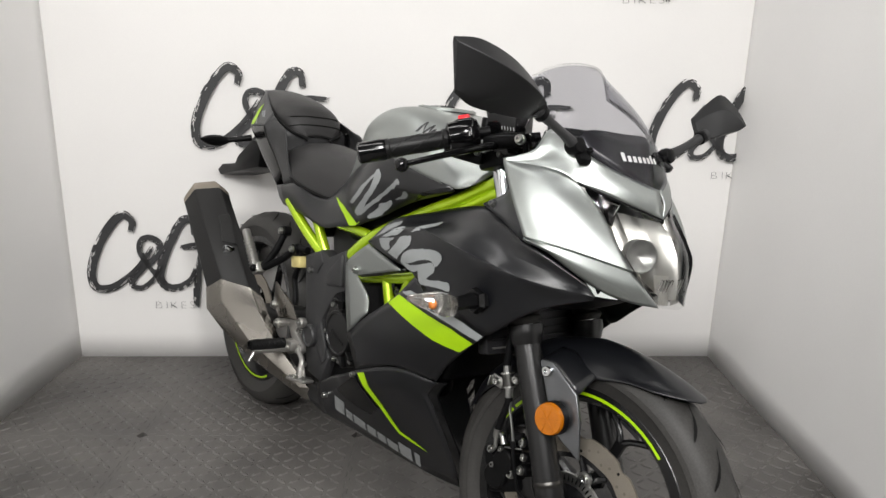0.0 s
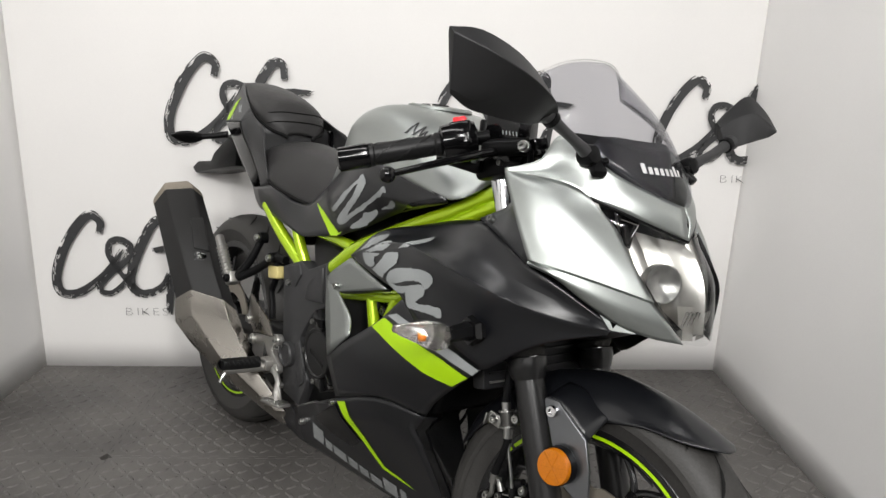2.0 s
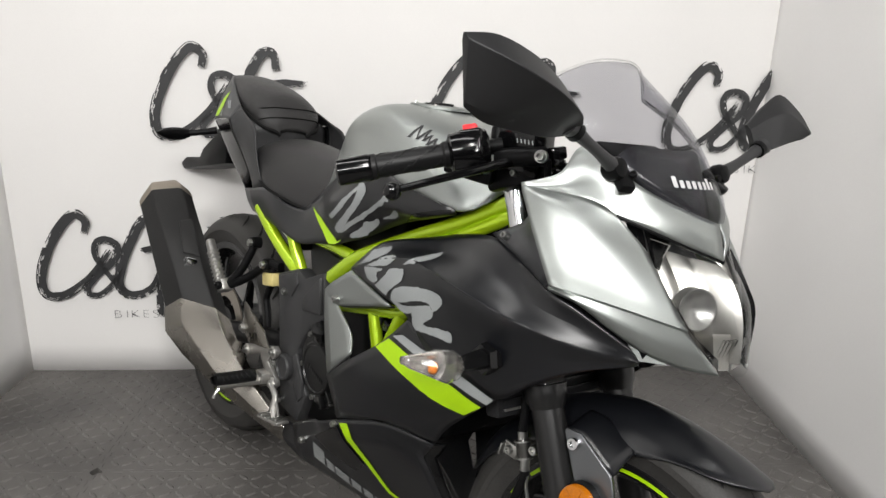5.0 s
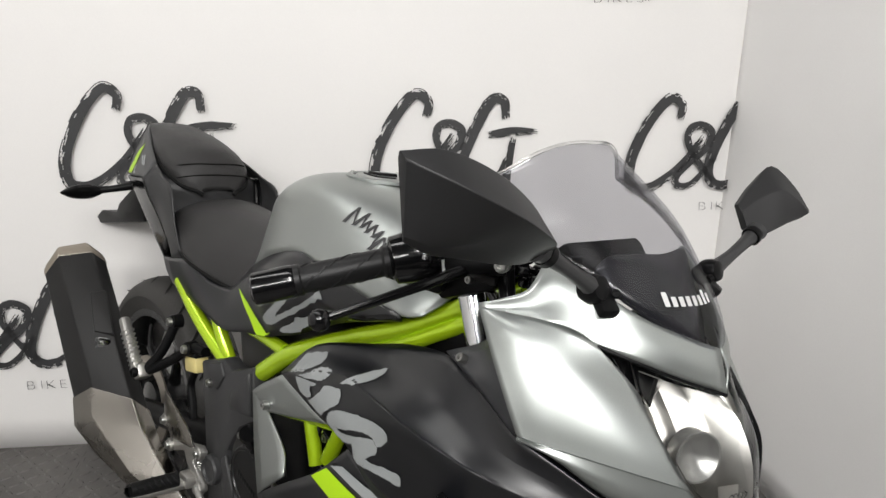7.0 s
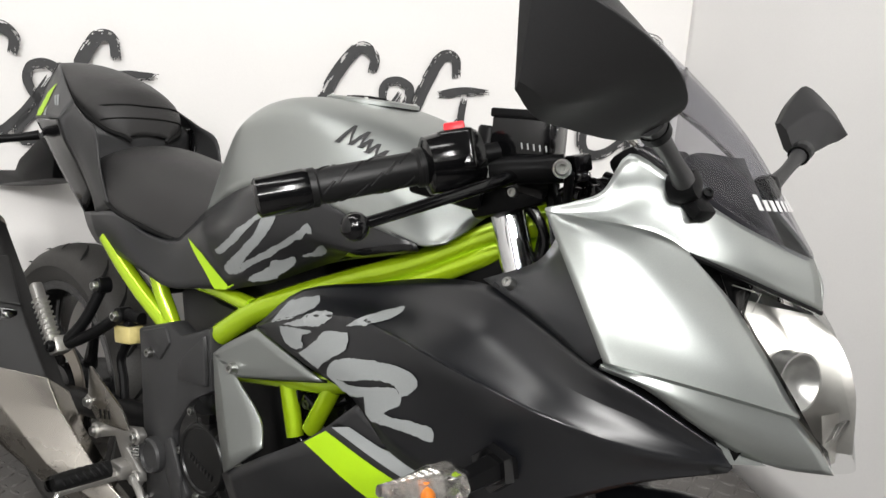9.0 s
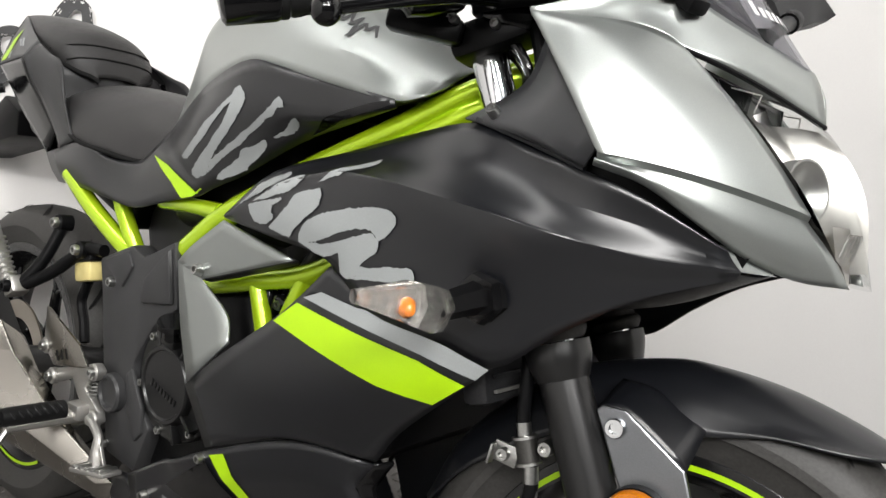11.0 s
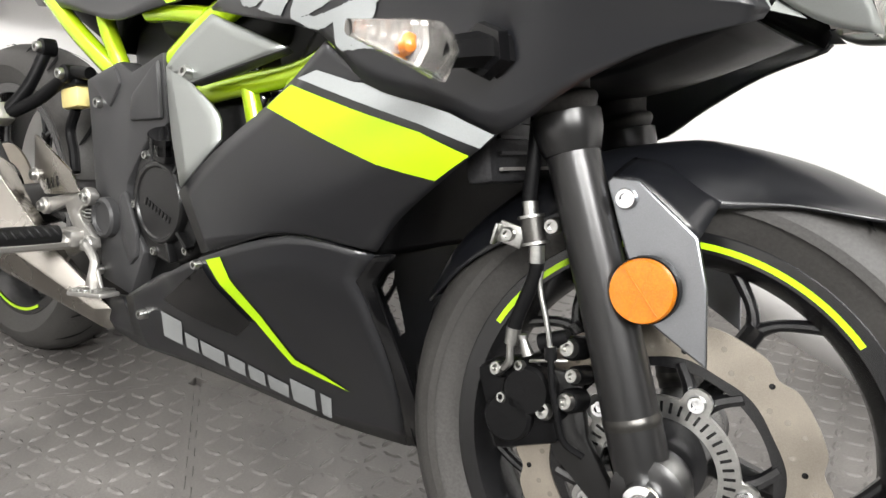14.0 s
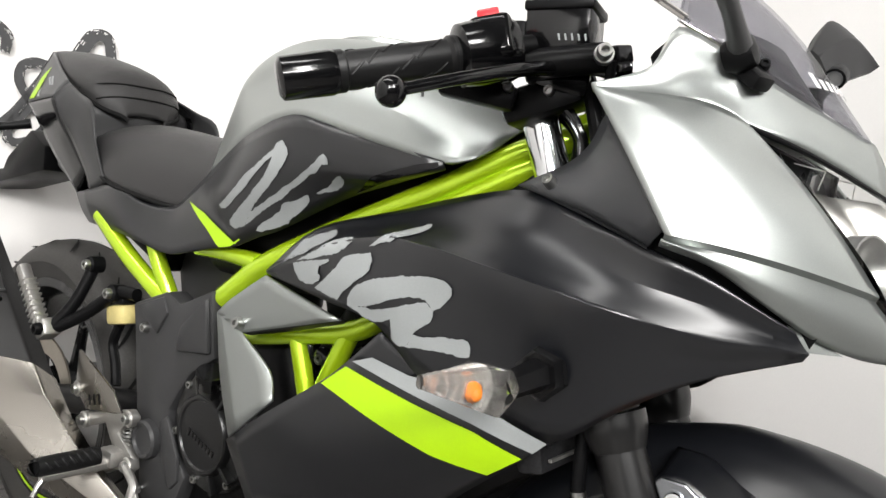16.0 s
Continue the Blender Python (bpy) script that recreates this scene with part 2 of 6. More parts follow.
def box(size, at, turn=(0, 0, 0), bevel=0.004, seg=2, bm=None):
    bm = bm or bmesh.new()
    made = bmesh.ops.create_cube(bm, size=1, matrix=pose(*at, *turn) @ Matrix.Diagonal((*size, 1)))["verts"]
    if bevel:
        edges = list({e for v in made for e in v.link_edges})
        bmesh.ops.bevel(bm, geom=edges, offset=bevel, segments=seg, affect="EDGES", profile=0.5)
    return bm


def prism(outline, y0, y1, bevel=0.003, bm=None, seg=2):
    """A plate with the outline (x, z), from y0 to y1 across."""
    bm = bm or bmesh.new()
    f = bm.faces.new([bm.verts.new((x, y0, z)) for x, z in outline])
    up = bmesh.ops.extrude_face_region(bm, geom=[f])["geom"]
    bmesh.ops.translate(bm, vec=(0, y1 - y0, 0), verts=[g for g in up if isinstance(g, bmesh.types.BMVert)])
    bmesh.ops.recalc_face_normals(bm, faces=bm.faces)
    if bevel:
        bmesh.ops.bevel(bm, geom=list(bm.edges), offset=bevel, segments=seg, affect="EDGES", profile=0.5)
    return bm


def bolt(name, at, axis, radius, parent, mat=None, depth=0.006):
    """A round-headed socket screw."""
    r = radius
    bm = lathe([(r, -depth), (r, depth * 0.4), (r * 0.85, depth), (r * 0.5, depth), (r * 0.46, depth * 0.2), (0.0004, depth * 0.15)], 20, at, axis)
    return part(name, bm, mat or M_ZINC, parent)


def bvh_of(*objects):
    from mathutils import bvhtree
    verts, faces = [], []
    for ob in objects:
        base = len(verts)
        verts += [v.co.copy() for v in ob.data.vertices]
        faces += [[base + i for i in p.vertices] for p in ob.data.polygons]
    return bvhtree.BVHTree.FromPolygons(verts, faces)


def decal(name, outline, tree, mat, parent, label="", lift=0.0012, step=0.012, side=-1, hole=None):
    """A thin film with the outline (x, z), laid on the surface that the tree holds, seen from the side."""
    bm = bmesh.new()
    f = bm.faces.new([bm.verts.new((x, 0, z)) for x, z in outline])
    bmesh.ops.triangulate(bm, faces=[f])
    xs, zs = [p[0] for p in outline], [p[1] for p in outline]
    for lo, hi, no in ((min(xs), max(xs), (1, 0, 0)), (min(zs), max(zs), (0, 0, 1))):
        k = lo + step
        while k < hi:
            bmesh.ops.bisect_plane(bm, geom=[*bm.verts, *bm.edges, *bm.faces], plane_co=Vector(no) * k, plane_no=no)
            k += step
    for v in bm.verts:
        hit, normal, _, _ = tree.ray_cast(Vector((v.co.x, side, v.co.z)), Vector((0, -side, 0)))
        if hit is None:
            hit, normal, _, _ = tree.find_nearest(Vector((v.co.x, side * 0.2, v.co.z)))
        if normal.y * side < 0:
            normal = -normal
        v.co = hit + normal * lift
    face_out(bm, (0, side, 0))
    return part(name, bm, mat, parent, label, smooth=60)


# ---- the setting ----
def sheet(name, corners, mat, thickness, nu=1, nv=1, wave=0.0, label=""):
    """A wall sheet between four corners, with a slight sag, thick towards its back."""
    bm = bmesh.new()
    a, b, c, d = (Vector(p) for p in corners)
    no = (b - a).cross(d - a).normalized()
    grid = []
    for j in range(nv + 1):
        row = []
        for i in range(nu + 1):
            u, v = i / nu, j / nv
            p = (a * (1 - u) + b * u) * (1 - v) + (d * (1 - u) + c * u) * v
            p += no * wave * noise.noise(Vector((u * 3.1, v * 1.7, 0.3)))
            row.append(p)
        grid.append(row)
    add_grid(bm, grid)
    ob = part(name, bm, mat, None, label, mods=(("SOLIDIFY", {"thickness": thickness, "offset": -1.0}),))
    return tagged(ob, kind="structure", category="wall")


def wall_y(z):
    return 2.5 + 0.1 * z


TOP, HALL = 2.6, 3.2
sheet("wall_north", ((-1.36, wall_y(0), 0), (1.12, wall_y(0), 0), (1.28, wall_y(TOP), TOP), (-1.5, wall_y(TOP), TOP)), M_WALL, 0.02, 40, 30, 0.012,
      "white vinyl backdrop banner printed with black brush logos")
sheet("wall_east", ((0.945, 2.52, 0), (0.975, 0.5, 0), (1.16, 0.5, TOP), (1.14, 2.8, TOP)), M_SIDE, 0.02, 40, 30, 0.01, "plain white banner wall beside the backdrop")
sheet("wall_west", ((-1.376, -0.6, 0), (-1.29, 2.53, 0), (-1.39, 2.8, TOP), (-1.476, -0.6, TOP)), M_SIDE, 0.02, 40, 24, 0.008, "plain white banner wall with a rounded lower edge")
# unseen outer walls and ceiling, added dark so they reflect little onto the bike
sheet("wall_south", ((3.2, -3.0, 0), (-4.0, -3.0, 0), (-4.0, -3.0, HALL), (3.2, -3.0, HALL)), M_FAR, 0.1, label="plain dark grey workshop wall behind the stand")
sheet("wall_far_west", ((-4.0, -3.0, 0), (-4.0, 3.2, 0), (-4.0, 3.2, HALL), (-4.0, -3.0, HALL)), M_FAR, 0.1, label="plain dark grey workshop wall")
sheet("wall_far_north", ((-4.0, 3.2, 0), (3.2, 3.2, 0), (3.2, 3.2, HALL), (-4.0, 3.2, HALL)), M_FAR, 0.1, label="plain dark grey workshop wall behind the banners")
sheet("wall_far_east", ((3.2, 3.2, 0), (3.2, -3.0, 0), (3.2, -3.0, HALL), (3.2, 3.2, HALL)), M_FAR, 0.1, label="plain dark grey workshop wall")
ceiling = part("ceiling", box((7.2, 6.2, 0.1), (-0.4, 0.1, HALL + 0.055), bevel=0), M_CEIL)
tagged(ceiling, "grey painted workshop ceiling", "ceiling", kind="structure")
floor = part("floor", box((7.2, 6.2, 0.1), (-0.4, 0.1, -0.065), bevel=0), M_MAT)
tagged(floor, "dark floor under interlocking foam mats", "floor", kind="structure")


# ---- the motorcycle: its own axes are x ahead, y to its left, z up ----
bike = new("motorcycle")
bike.matrix_world = pose(-0.581, 2.221, 0, -9, 0, -53)
tagged(bike, "graphite and silver sports motorcycle with lime frame on dark mats", "motorcycle")

SHELL = (("SOLIDIFY", {"thickness": 0.003, "offset": -1.0}),)


def both(name, bm, mat, label="", mods=SHELL, way=(0, -1, 0), smooth=35):
    """A sheet on the right side and its twin on the left. Returns the right one."""
    face_out(bm, way)
    twin = mirrored(bm)
    ob = part(name, bm, mat, bike, label, smooth, mods)
    part(name, twin, mat, bike, label, smooth, mods)
    return ob


# nose: a broad cheek under a soft crease, a shoulder, a scoop below the screen and a beak over the headlight
NOTCH = (1.302, -0.121, 0.851)
def bow(a, b, offset, n=5):
    """Points along a shallow bow between two ends."""
    a, b, offset = Vector(a), Vector(b), Vector(offset)
    return [a.lerp(b, k / n) + offset * (4 * (k / n) * (1 - k / n)) for k in range(n + 1)]


SHOULDER = [Vector(p) for p in spline([(1.194, -0.1855, 0.869), (1.230, -0.165, 0.868), (1.262, -0.146, 0.867), (1.286, -0.131, 0.861), NOTCH], 5)[::4]]
CHEEK_TOP = bow((1.198, -0.1872, 0.862), (1.337, -0.097, 0.815), (0.0, -0.021, 0.010))
CHEEK_LOW = bow((1.274, -0.194, 0.757), (1.406, -0.079, 0.728), (0.0, -0.013, 0.005))
LEDGE = [p + Vector((-0.003, 0.007, -0.005)) for p in CHEEK_LOW]
LOBE = [Vector(p) for p in spline([(1.271, -0.191, 0.752), (1.309, -0.168, 0.740), (1.350, -0.135, 0.720), (1.390, -0.092, 0.701), (1.421, -0.053, 0.698)], 5)[::4]]
HEM = [Vector(p) for p in spline([(1.267, -0.185, 0.747), (1.310, -0.158, 0.732), (1.352, -0.124, 0.700), (1.390, -0.076, 0.677), (1.434, -0.034, 0.673)], 5)[::4]]
cheek = []
for j in range(5):
    v = j / 4
    cheek.append([a.lerp(b, v) + Vector((0.003, -0.005, 0.001)) * (4 * v * (1 - v)) for a, b in zip(CHEEK_TOP, CHEEK_LOW)])
BROW = [(1.191, -0.184, 0.872), (1.211, -0.167, 0.881), (1.227, -0.149, 0.894), (1.237, -0.132, 0.928), (1.268, -0.116, 0.914), (1.295, -0.098, 0.897)]
cheek.insert(0, SHOULDER)
BEAK_LOW = [NOTCH, (1.332, -0.092, 0.840), (1.362, -0.053, 0.825), (1.390, 0.0, 0.808)]
BROW += [(1.325, -0.072, 0.879), (1.352, -0.038, 0.865), (1.374, 0.0, 0.853)]
UNDER = [p + Vector((0.0, 0.0015, -0.0035)) for p in SHOULDER] + BEAK_LOW[1:]
SAG = (0.0, 0.5, 0.9, 1.0, 0.6, 0.1, -0.4, -0.8, -0.9)
HOLLOW = [Vector(a).lerp(Vector(b), 0.5) + Vector((-0.003, 0.005, -0.002)) * k for k, a, b in zip(SAG, BROW, UNDER)]
bm = patch(cheek, [BROW, HOLLOW, UNDER])
patch_into(bm, [CHEEK_LOW, LEDGE, LOBE, HEM], sharp_rows=(1,))
bmesh.ops.remove_doubles(bm, verts=bm.verts, dist=0.0006)
bmesh.ops.recalc_face_normals(bm, faces=bm.faces)
cowl = both("nose_cowl", bm, M_SILVER, "satin silver nose cowl", way=(0.3, -1, 0.3), smooth=30)
for s in (-1, 1):
    f = lambda x, y, z: (x, -s * y, z)
    part("beak_edge", tube([f(*p) for p in [(1.301, -0.119, 0.8495)] + [(x - 0.001, y + 0.001, z - 0.002) for x, y, z in BEAK_LOW[1:]]], 0.0024, 8), M_BLACK, cowl)
    part("cowl_shard", face_out(patch([[f(1.352, -0.119, 0.698), f(1.368, -0.098, 0.690)], [f(1.366, -0.108, 0.678), f(1.388, -0.078, 0.6765)]]), (0.3, s, -0.3)), M_SILVER, cowl)

bm = bmesh.new()
RIGHT = [[(1.304, -0.117, 0.847), (1.346, -0.074, 0.828), (1.389, 0, 0.806)],
         [(1.338, -0.094, 0.811), (1.372, -0.058, 0.798), (1.407, 0, 0.784)],
         [(1.380, -0.086, 0.767), (1.404, -0.050, 0.759), (1.420, 0, 0.751)],
         [(1.404, -0.075, 0.736), (1.420, -0.042, 0.729), (1.431, 0, 0.723)],
         [(1.434, -0.034, 0.675), (1.441, -0.018, 0.673), (1.445, 0, 0.672)]]
patch_into(bm, [r + [(x, -y, z) for x, y, z in reversed(r[:-1])] for r in RIGHT])
face_out(bm, (1, 0, 0))
lamp_unit = part("headlight", bm, M_COVER, bike, "clear wedge-shaped headlight cover")
# the bowls behind the cover: fluted mirrors with a round dish low down, in a dark surround
BOWL_OUT = spline([(1.318, -0.082, 0.834), (1.345, -0.087, 0.792), (1.382, -0.080, 0.742), (1.424, -0.032, 0.684)], 8)
BOWL_IN = spline([(1.385, 0, 0.802), (1.410, 0, 0.782), (1.431, 0, 0.743), (1.440, 0, 0.686)], 8)
for s in (-1, 1):
    f = lambda x, y, z: (x, -s * y, z)
    grid = []
    for a, b in zip(BOWL_OUT, BOWL_IN):
        row = []
        for k in range(41):
            u = k / 40
            deep = 0.040 * math.sin(math.pi * u) - 0.0040 * abs(math.sin(5 * math.pi * u))
            p = a.lerp(b, u) - Vector((deep, 0, 0.2 * deep))
            row.append(f(p.x, p.y, p.z))
        grid.append(row)
    bm = bmesh.new()
    add_grid(bm, grid)
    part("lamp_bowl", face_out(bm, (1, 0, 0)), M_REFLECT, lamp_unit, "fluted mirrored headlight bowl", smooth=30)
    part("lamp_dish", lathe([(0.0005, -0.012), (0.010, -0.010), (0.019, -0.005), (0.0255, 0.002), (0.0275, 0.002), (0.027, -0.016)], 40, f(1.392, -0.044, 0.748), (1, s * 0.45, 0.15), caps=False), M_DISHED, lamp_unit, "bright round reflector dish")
    # dark surround at the pointed corner and down the outer edge
    bm = patch([[f(1.294, -0.094, 0.848), f(1.316, -0.076, 0.837), f(1.340, -0.052, 0.826)],
                [f(1.312, -0.095, 0.830), f(1.324, -0.078, 0.820), f(1.339, -0.056, 0.808)],
                [f(1.338, -0.096, 0.806), f(1.338, -0.080, 0.796), f(1.340, -0.062, 0.786)]])
    part("lamp_bezel", face_out(bm, (1, 0, 0)), M_GLOSS, lamp_unit, mods=SHELL)
    bm = patch([[f(1.342, -0.096, 0.811), f(1.362, -0.093, 0.790), f(1.382, -0.090, 0.767), f(1.405, -0.081, 0.736), f(1.431, -0.034, 0.678)],
                [f(1.342, -0.086, 0.806), f(1.360, -0.085, 0.785), f(1.378, -0.080, 0.762), f(1.396, -0.066, 0.728), f(1.424, -0.026, 0.690)]])
    part("lamp_rim", face_out(bm, (1, 0, 0)), M_GLOSS, lamp_unit)
    for a, b in (((1.330, -0.080, 0.826), (1.352, -0.068, 0.822)), ((1.352, -0.068, 0.822), (1.350, -0.076, 0.806))):
        part("bezel_line", tube([f(*a), f(*b)], 0.0006, 6), M_CAST, lamp_unit)
    part("position_lamp", face_out(patch([[f(1.414, -0.034, 0.722), f(1.424, -0.003, 0.722)], [f(1.424, -0.030, 0.676), f(1.428, -0.003, 0.674)]]), (1, 0, 0)), M_REFLECT, lamp_unit)
    for k in range(4):
        part("position_lens", box((0.004, 0.0036, 0.040), f(1.4265 - 0.0012 * k, -(0.006 + 0.0070 * k), 0.698), (0, 14, 0), 0.0012), M_LENS, lamp_unit)

# screen
bm = bmesh.new()
SCR = [[(1.132, -0.118, 1.000), (1.162, -0.062, 1.037), (1.180, 0, 1.047)],
       [(1.188, -0.134, 0.968), (1.252, -0.078, 0.968), (1.288, 0, 0.958)],
       [(1.243, -0.126, 0.934), (1.322, -0.076, 0.888), (1.373, 0, 0.852)]]
patch_into(bm, [r + [(x, -y, z) for x, y, z in reversed(r[:-1])] for r in SCR], 6, 6)
face_out(bm, (1, 0, 0.5))
screen = part("windscreen", bm, M_SMOKE, bike, "clear smoked bubble windscreen", mods=(("SOLIDIFY", {"thickness": 0.003, "offset": -1.0}),))
bm = bmesh.new()
LOW = [[(1.268, -0.094, 0.922), (1.272, -0.070, 0.936), (1.286, 0, 0.936)],
       [(1.272, -0.090, 0.908), (1.302, -0.068, 0.886), (1.352, 0, 0.848)]]
patch_into(bm, [r + [(x, -y, z) for x, y, z in reversed(r[:-1])] for r in LOW], 6, 4)
face_out(bm, (1, 0, 0.5))
part("screen_band", bm, M_BAND, screen, mods=SHELL)

edge = [(1.243, -0.127, 0.933), (1.188, -0.135, 0.968), (1.132, -0.119, 1.000), (1.162, -0.062, 1.038), (1.180, 0, 1.048), (1.162, 0.062, 1.038), (1.132, 0.119, 1.000), (1.188, 0.135, 0.968), (1.243, 0.127, 0.933)]
part("screen_edge", tube(edge, 0.0022, 8, 6, sharp=(2, 6)), M_LENS, screen)
for s in (-1, 1):
    # bright metal over the clear edge, painting in the glint it catches
    part("screen_edge", tube([(1.240, s * 0.128, 0.936), (1.188, s * 0.136, 0.969), (1.134, s * 0.120, 0.999)], 0.0030, 8, 6), M_EDGEGLINT, screen)
    bolt("screen_bolt", (1.300, s * 0.098, 0.903), (0.5, s, 0.6), 0.005, screen, M_BLACK, 0.003)

# side fairing, upper dark panel
upper = both("side_fairing", patch(
    [[(0.794, -0.172, 0.652), (0.846, -0.149, 0.708), (0.95, -0.133, 0.741), (1.035, -0.128, 0.766), (1.12, -0.141, 0.779), (1.19, -0.155, 0.762), (1.256, -0.17, 0.742), (1.3, -0.158, 0.726), (1.361, -0.125, 0.693)],
     [(0.7942, -0.1725, 0.6515), (0.868, -0.16, 0.702), (0.9652, -0.1599, 0.7244), (1.044, -0.1595, 0.7357), (1.119, -0.1657, 0.7396), (1.184, -0.17, 0.7274), (1.243, -0.1711, 0.7154), (1.294, -0.1545, 0.7054), (1.363, -0.122, 0.689)],
     [(0.7945, -0.173, 0.651), (0.877, -0.1835, 0.69), (0.9805, -0.1909, 0.7179), (1.054, -0.1999, 0.7189), (1.119, -0.2035, 0.7126), (1.179, -0.1994, 0.7037), (1.23, -0.1889, 0.6957), (1.289, -0.1651, 0.6873), (1.368, -0.1154, 0.681)],
     [(0.795, -0.174, 0.65), (0.88, -0.1901, 0.684), (0.9841, -0.1981, 0.7099), (1.061, -0.2087, 0.7113), (1.123, -0.2115, 0.7053), (1.184, -0.205, 0.6959), (1.234, -0.191, 0.6871), (1.301, -0.159, 0.6778), (1.37, -0.1129, 0.678)],
     [(0.7958, -0.173, 0.649), (0.9, -0.192, 0.66), (1, -0.205, 0.668), (1.065, -0.204, 0.66), (1.13, -0.199, 0.65), (1.19, -0.188, 0.638), (1.246, -0.173, 0.647), (1.302, -0.146, 0.658), (1.368, -0.112, 0.6745)],
     [(0.796, -0.1722, 0.6475), (0.912, -0.1905, 0.639), (0.999, -0.198, 0.63), (1.06, -0.195, 0.59), (1.135, -0.185, 0.577), (1.189, -0.17, 0.563), (1.247, -0.16, 0.607), (1.301, -0.142, 0.643), (1.366, -0.111, 0.671)]]), M_DARK, "satin graphite side fairing", smooth=16)
part("fairing_lip", tube([(1.122, -0.142, 0.782), (1.190, -0.157, 0.764), (1.254, -0.171, 0.745)], 0.003, 8), M_DARK, upper)
middle = both("middle_fairing", patch(
    [[(0.967, -0.197, 0.588), (1.050, -0.193, 0.589), (1.147, -0.182, 0.576), (1.189, -0.169, 0.562)],
     [(0.931, -0.2, 0.556), (1.020, -0.198, 0.540), (1.100, -0.184, 0.530), (1.150, -0.168, 0.527)],
     [(0.845, -0.197, 0.497), (0.940, -0.198, 0.490), (1.030, -0.186, 0.480), (1.085, -0.156, 0.470)],
     [(0.761, -0.182, 0.438), (0.880, -0.192, 0.442), (0.980, -0.183, 0.440), (1.056, -0.151, 0.432)]],
    [[(1.003, -0.1955, 0.624), (1.034, -0.1945, 0.608), (1.060, -0.1935, 0.592)], [(0.967, -0.197, 0.588), (1.010, -0.1955, 0.589), (1.050, -0.193, 0.589)]],
    [[(0.761, -0.182, 0.438), (0.880, -0.192, 0.442), (0.980, -0.183, 0.440), (1.056, -0.151, 0.432)],
     [(0.818, -0.186, 0.377), (0.885, -0.187, 0.404), (0.957, -0.183, 0.430), (1.052, -0.150, 0.428)]],
), M_DARK, "satin graphite middle fairing")
lower = both("belly_fairing", patch(
    [[(0.600, -0.150, 0.262), (0.700, -0.165, 0.318), (0.745, -0.178, 0.336), (0.822, -0.186, 0.374), (0.957, -0.182, 0.427), (1.050, -0.149, 0.424)],
     [(0.605, -0.150, 0.248), (0.700, -0.161, 0.294), (0.760, -0.170, 0.312), (0.842, -0.181, 0.346), (0.954, -0.175, 0.388), (1.026, -0.147, 0.391)],
     [(0.610, -0.150, 0.235), (0.700, -0.156, 0.268), (0.780, -0.160, 0.283), (0.868, -0.155, 0.308), (0.960, -0.142, 0.335), (1.036, -0.128, 0.352)],
     [(0.620, -0.147, 0.210), (0.710, -0.142, 0.225), (0.790, -0.130, 0.225), (0.880, -0.112, 0.232), (0.965, -0.088, 0.246), (1.037, -0.075, 0.260)],
     [(0.625, -0.140, 0.194), (0.720, -0.125, 0.196), (0.800, -0.105, 0.190), (0.890, -0.070, 0.174), (0.955, -0.045, 0.166), (1.015, -0.014, 0.159)]],
    [[(0.480, -0.132, 0.232), (0.540, -0.142, 0.248), (0.600, -0.150, 0.262)],
     [(0.560, -0.140, 0.197), (0.590, -0.140, 0.196), (0.625, -0.140, 0.194)]],
    sharp_rows=(1,)), M_DARK, "satin black belly fairing")
both("belly_flange", patch(
    [[(1.050, -0.149, 0.424), (1.026, -0.147, 0.391), (1.036, -0.128, 0.352), (1.037, -0.075, 0.260), (1.015, -0.014, 0.159)],
     [(1.060, -0.128, 0.424), (1.036, -0.126, 0.388), (1.044, -0.105, 0.340), (1.052, -0.060, 0.256), (1.046, -0.002, 0.164)]], sharp_cols=(1, 2)), M_GLOSS, "gloss black inner lip", way=(1, 0, 0))
# the left belly panel has open vents low down, through which the floor and the backdrop show
VENTS = ([(0.782, 0.328), (0.790, 0.354), (0.802, 0.354), (0.808, 0.340)], [(0.733, 0.287), (0.740, 0.299), (0.753, 0.306), (0.772, 0.325), (0.764, 0.299), (0.751, 0.291)],
         [(0.801, 0.282), (0.804, 0.304), (0.814, 0.312), (0.822, 0.295), (0.816, 0.273)], [(0.825, 0.266), (0.830, 0.293), (0.890, 0.245), (0.884, 0.237)])


def inside(x, z, outline):
    odd = False
    for (x0, z0), (x1, z1) in zip(outline, outline[1:] + outline[:1]):
        if (z0 > z) != (z1 > z) and x < x0 + (z - z0) / (z1 - z0) * (x1 - x0):
            odd = not odd
    return odd


part("panel_seam", tube([(0.822, -0.1875, 0.3755), (0.886, -0.189, 0.404), (0.957, -0.1845, 0.4285), (1.046, -0.152, 0.426)], 0.0005, 6), M_BLACK, lower)
left_belly = bpy.data.objects["belly_fairing.001"]
bm = bmesh.new()
bm.from_mesh(left_belly.data)
near = [f for f in bm.faces if 0.70 < f.calc_center_median().x < 0.92 and 0.21 < f.calc_center_median().z < 0.38]
bmesh.ops.subdivide_edges(bm, edges=list({e for f in near for e in f.edges}), cuts=12, use_grid_fill=True)
bmesh.ops.delete(bm, geom=[f for f in bm.faces if any(inside(f.calc_center_median().x, f.calc_center_median().z, v) for v in VENTS)], context="FACES")
bm.to_mesh(left_belly.data)
bm.free()
bolt("belly_bolt", (0.655, -0.158, 0.252), (0, -1, 0), 0.007, lower)
bolt("belly_bolt", (0.812, -0.187, 0.362), (0, -1, 0), 0.006, lower)
WING_L, WING_A, WING_I, WING_T = (0.687, -0.158, 0.579), (0.788, -0.169, 0.644), (0.745, -0.162, 0.565), (0.917, -0.167, 0.6155)
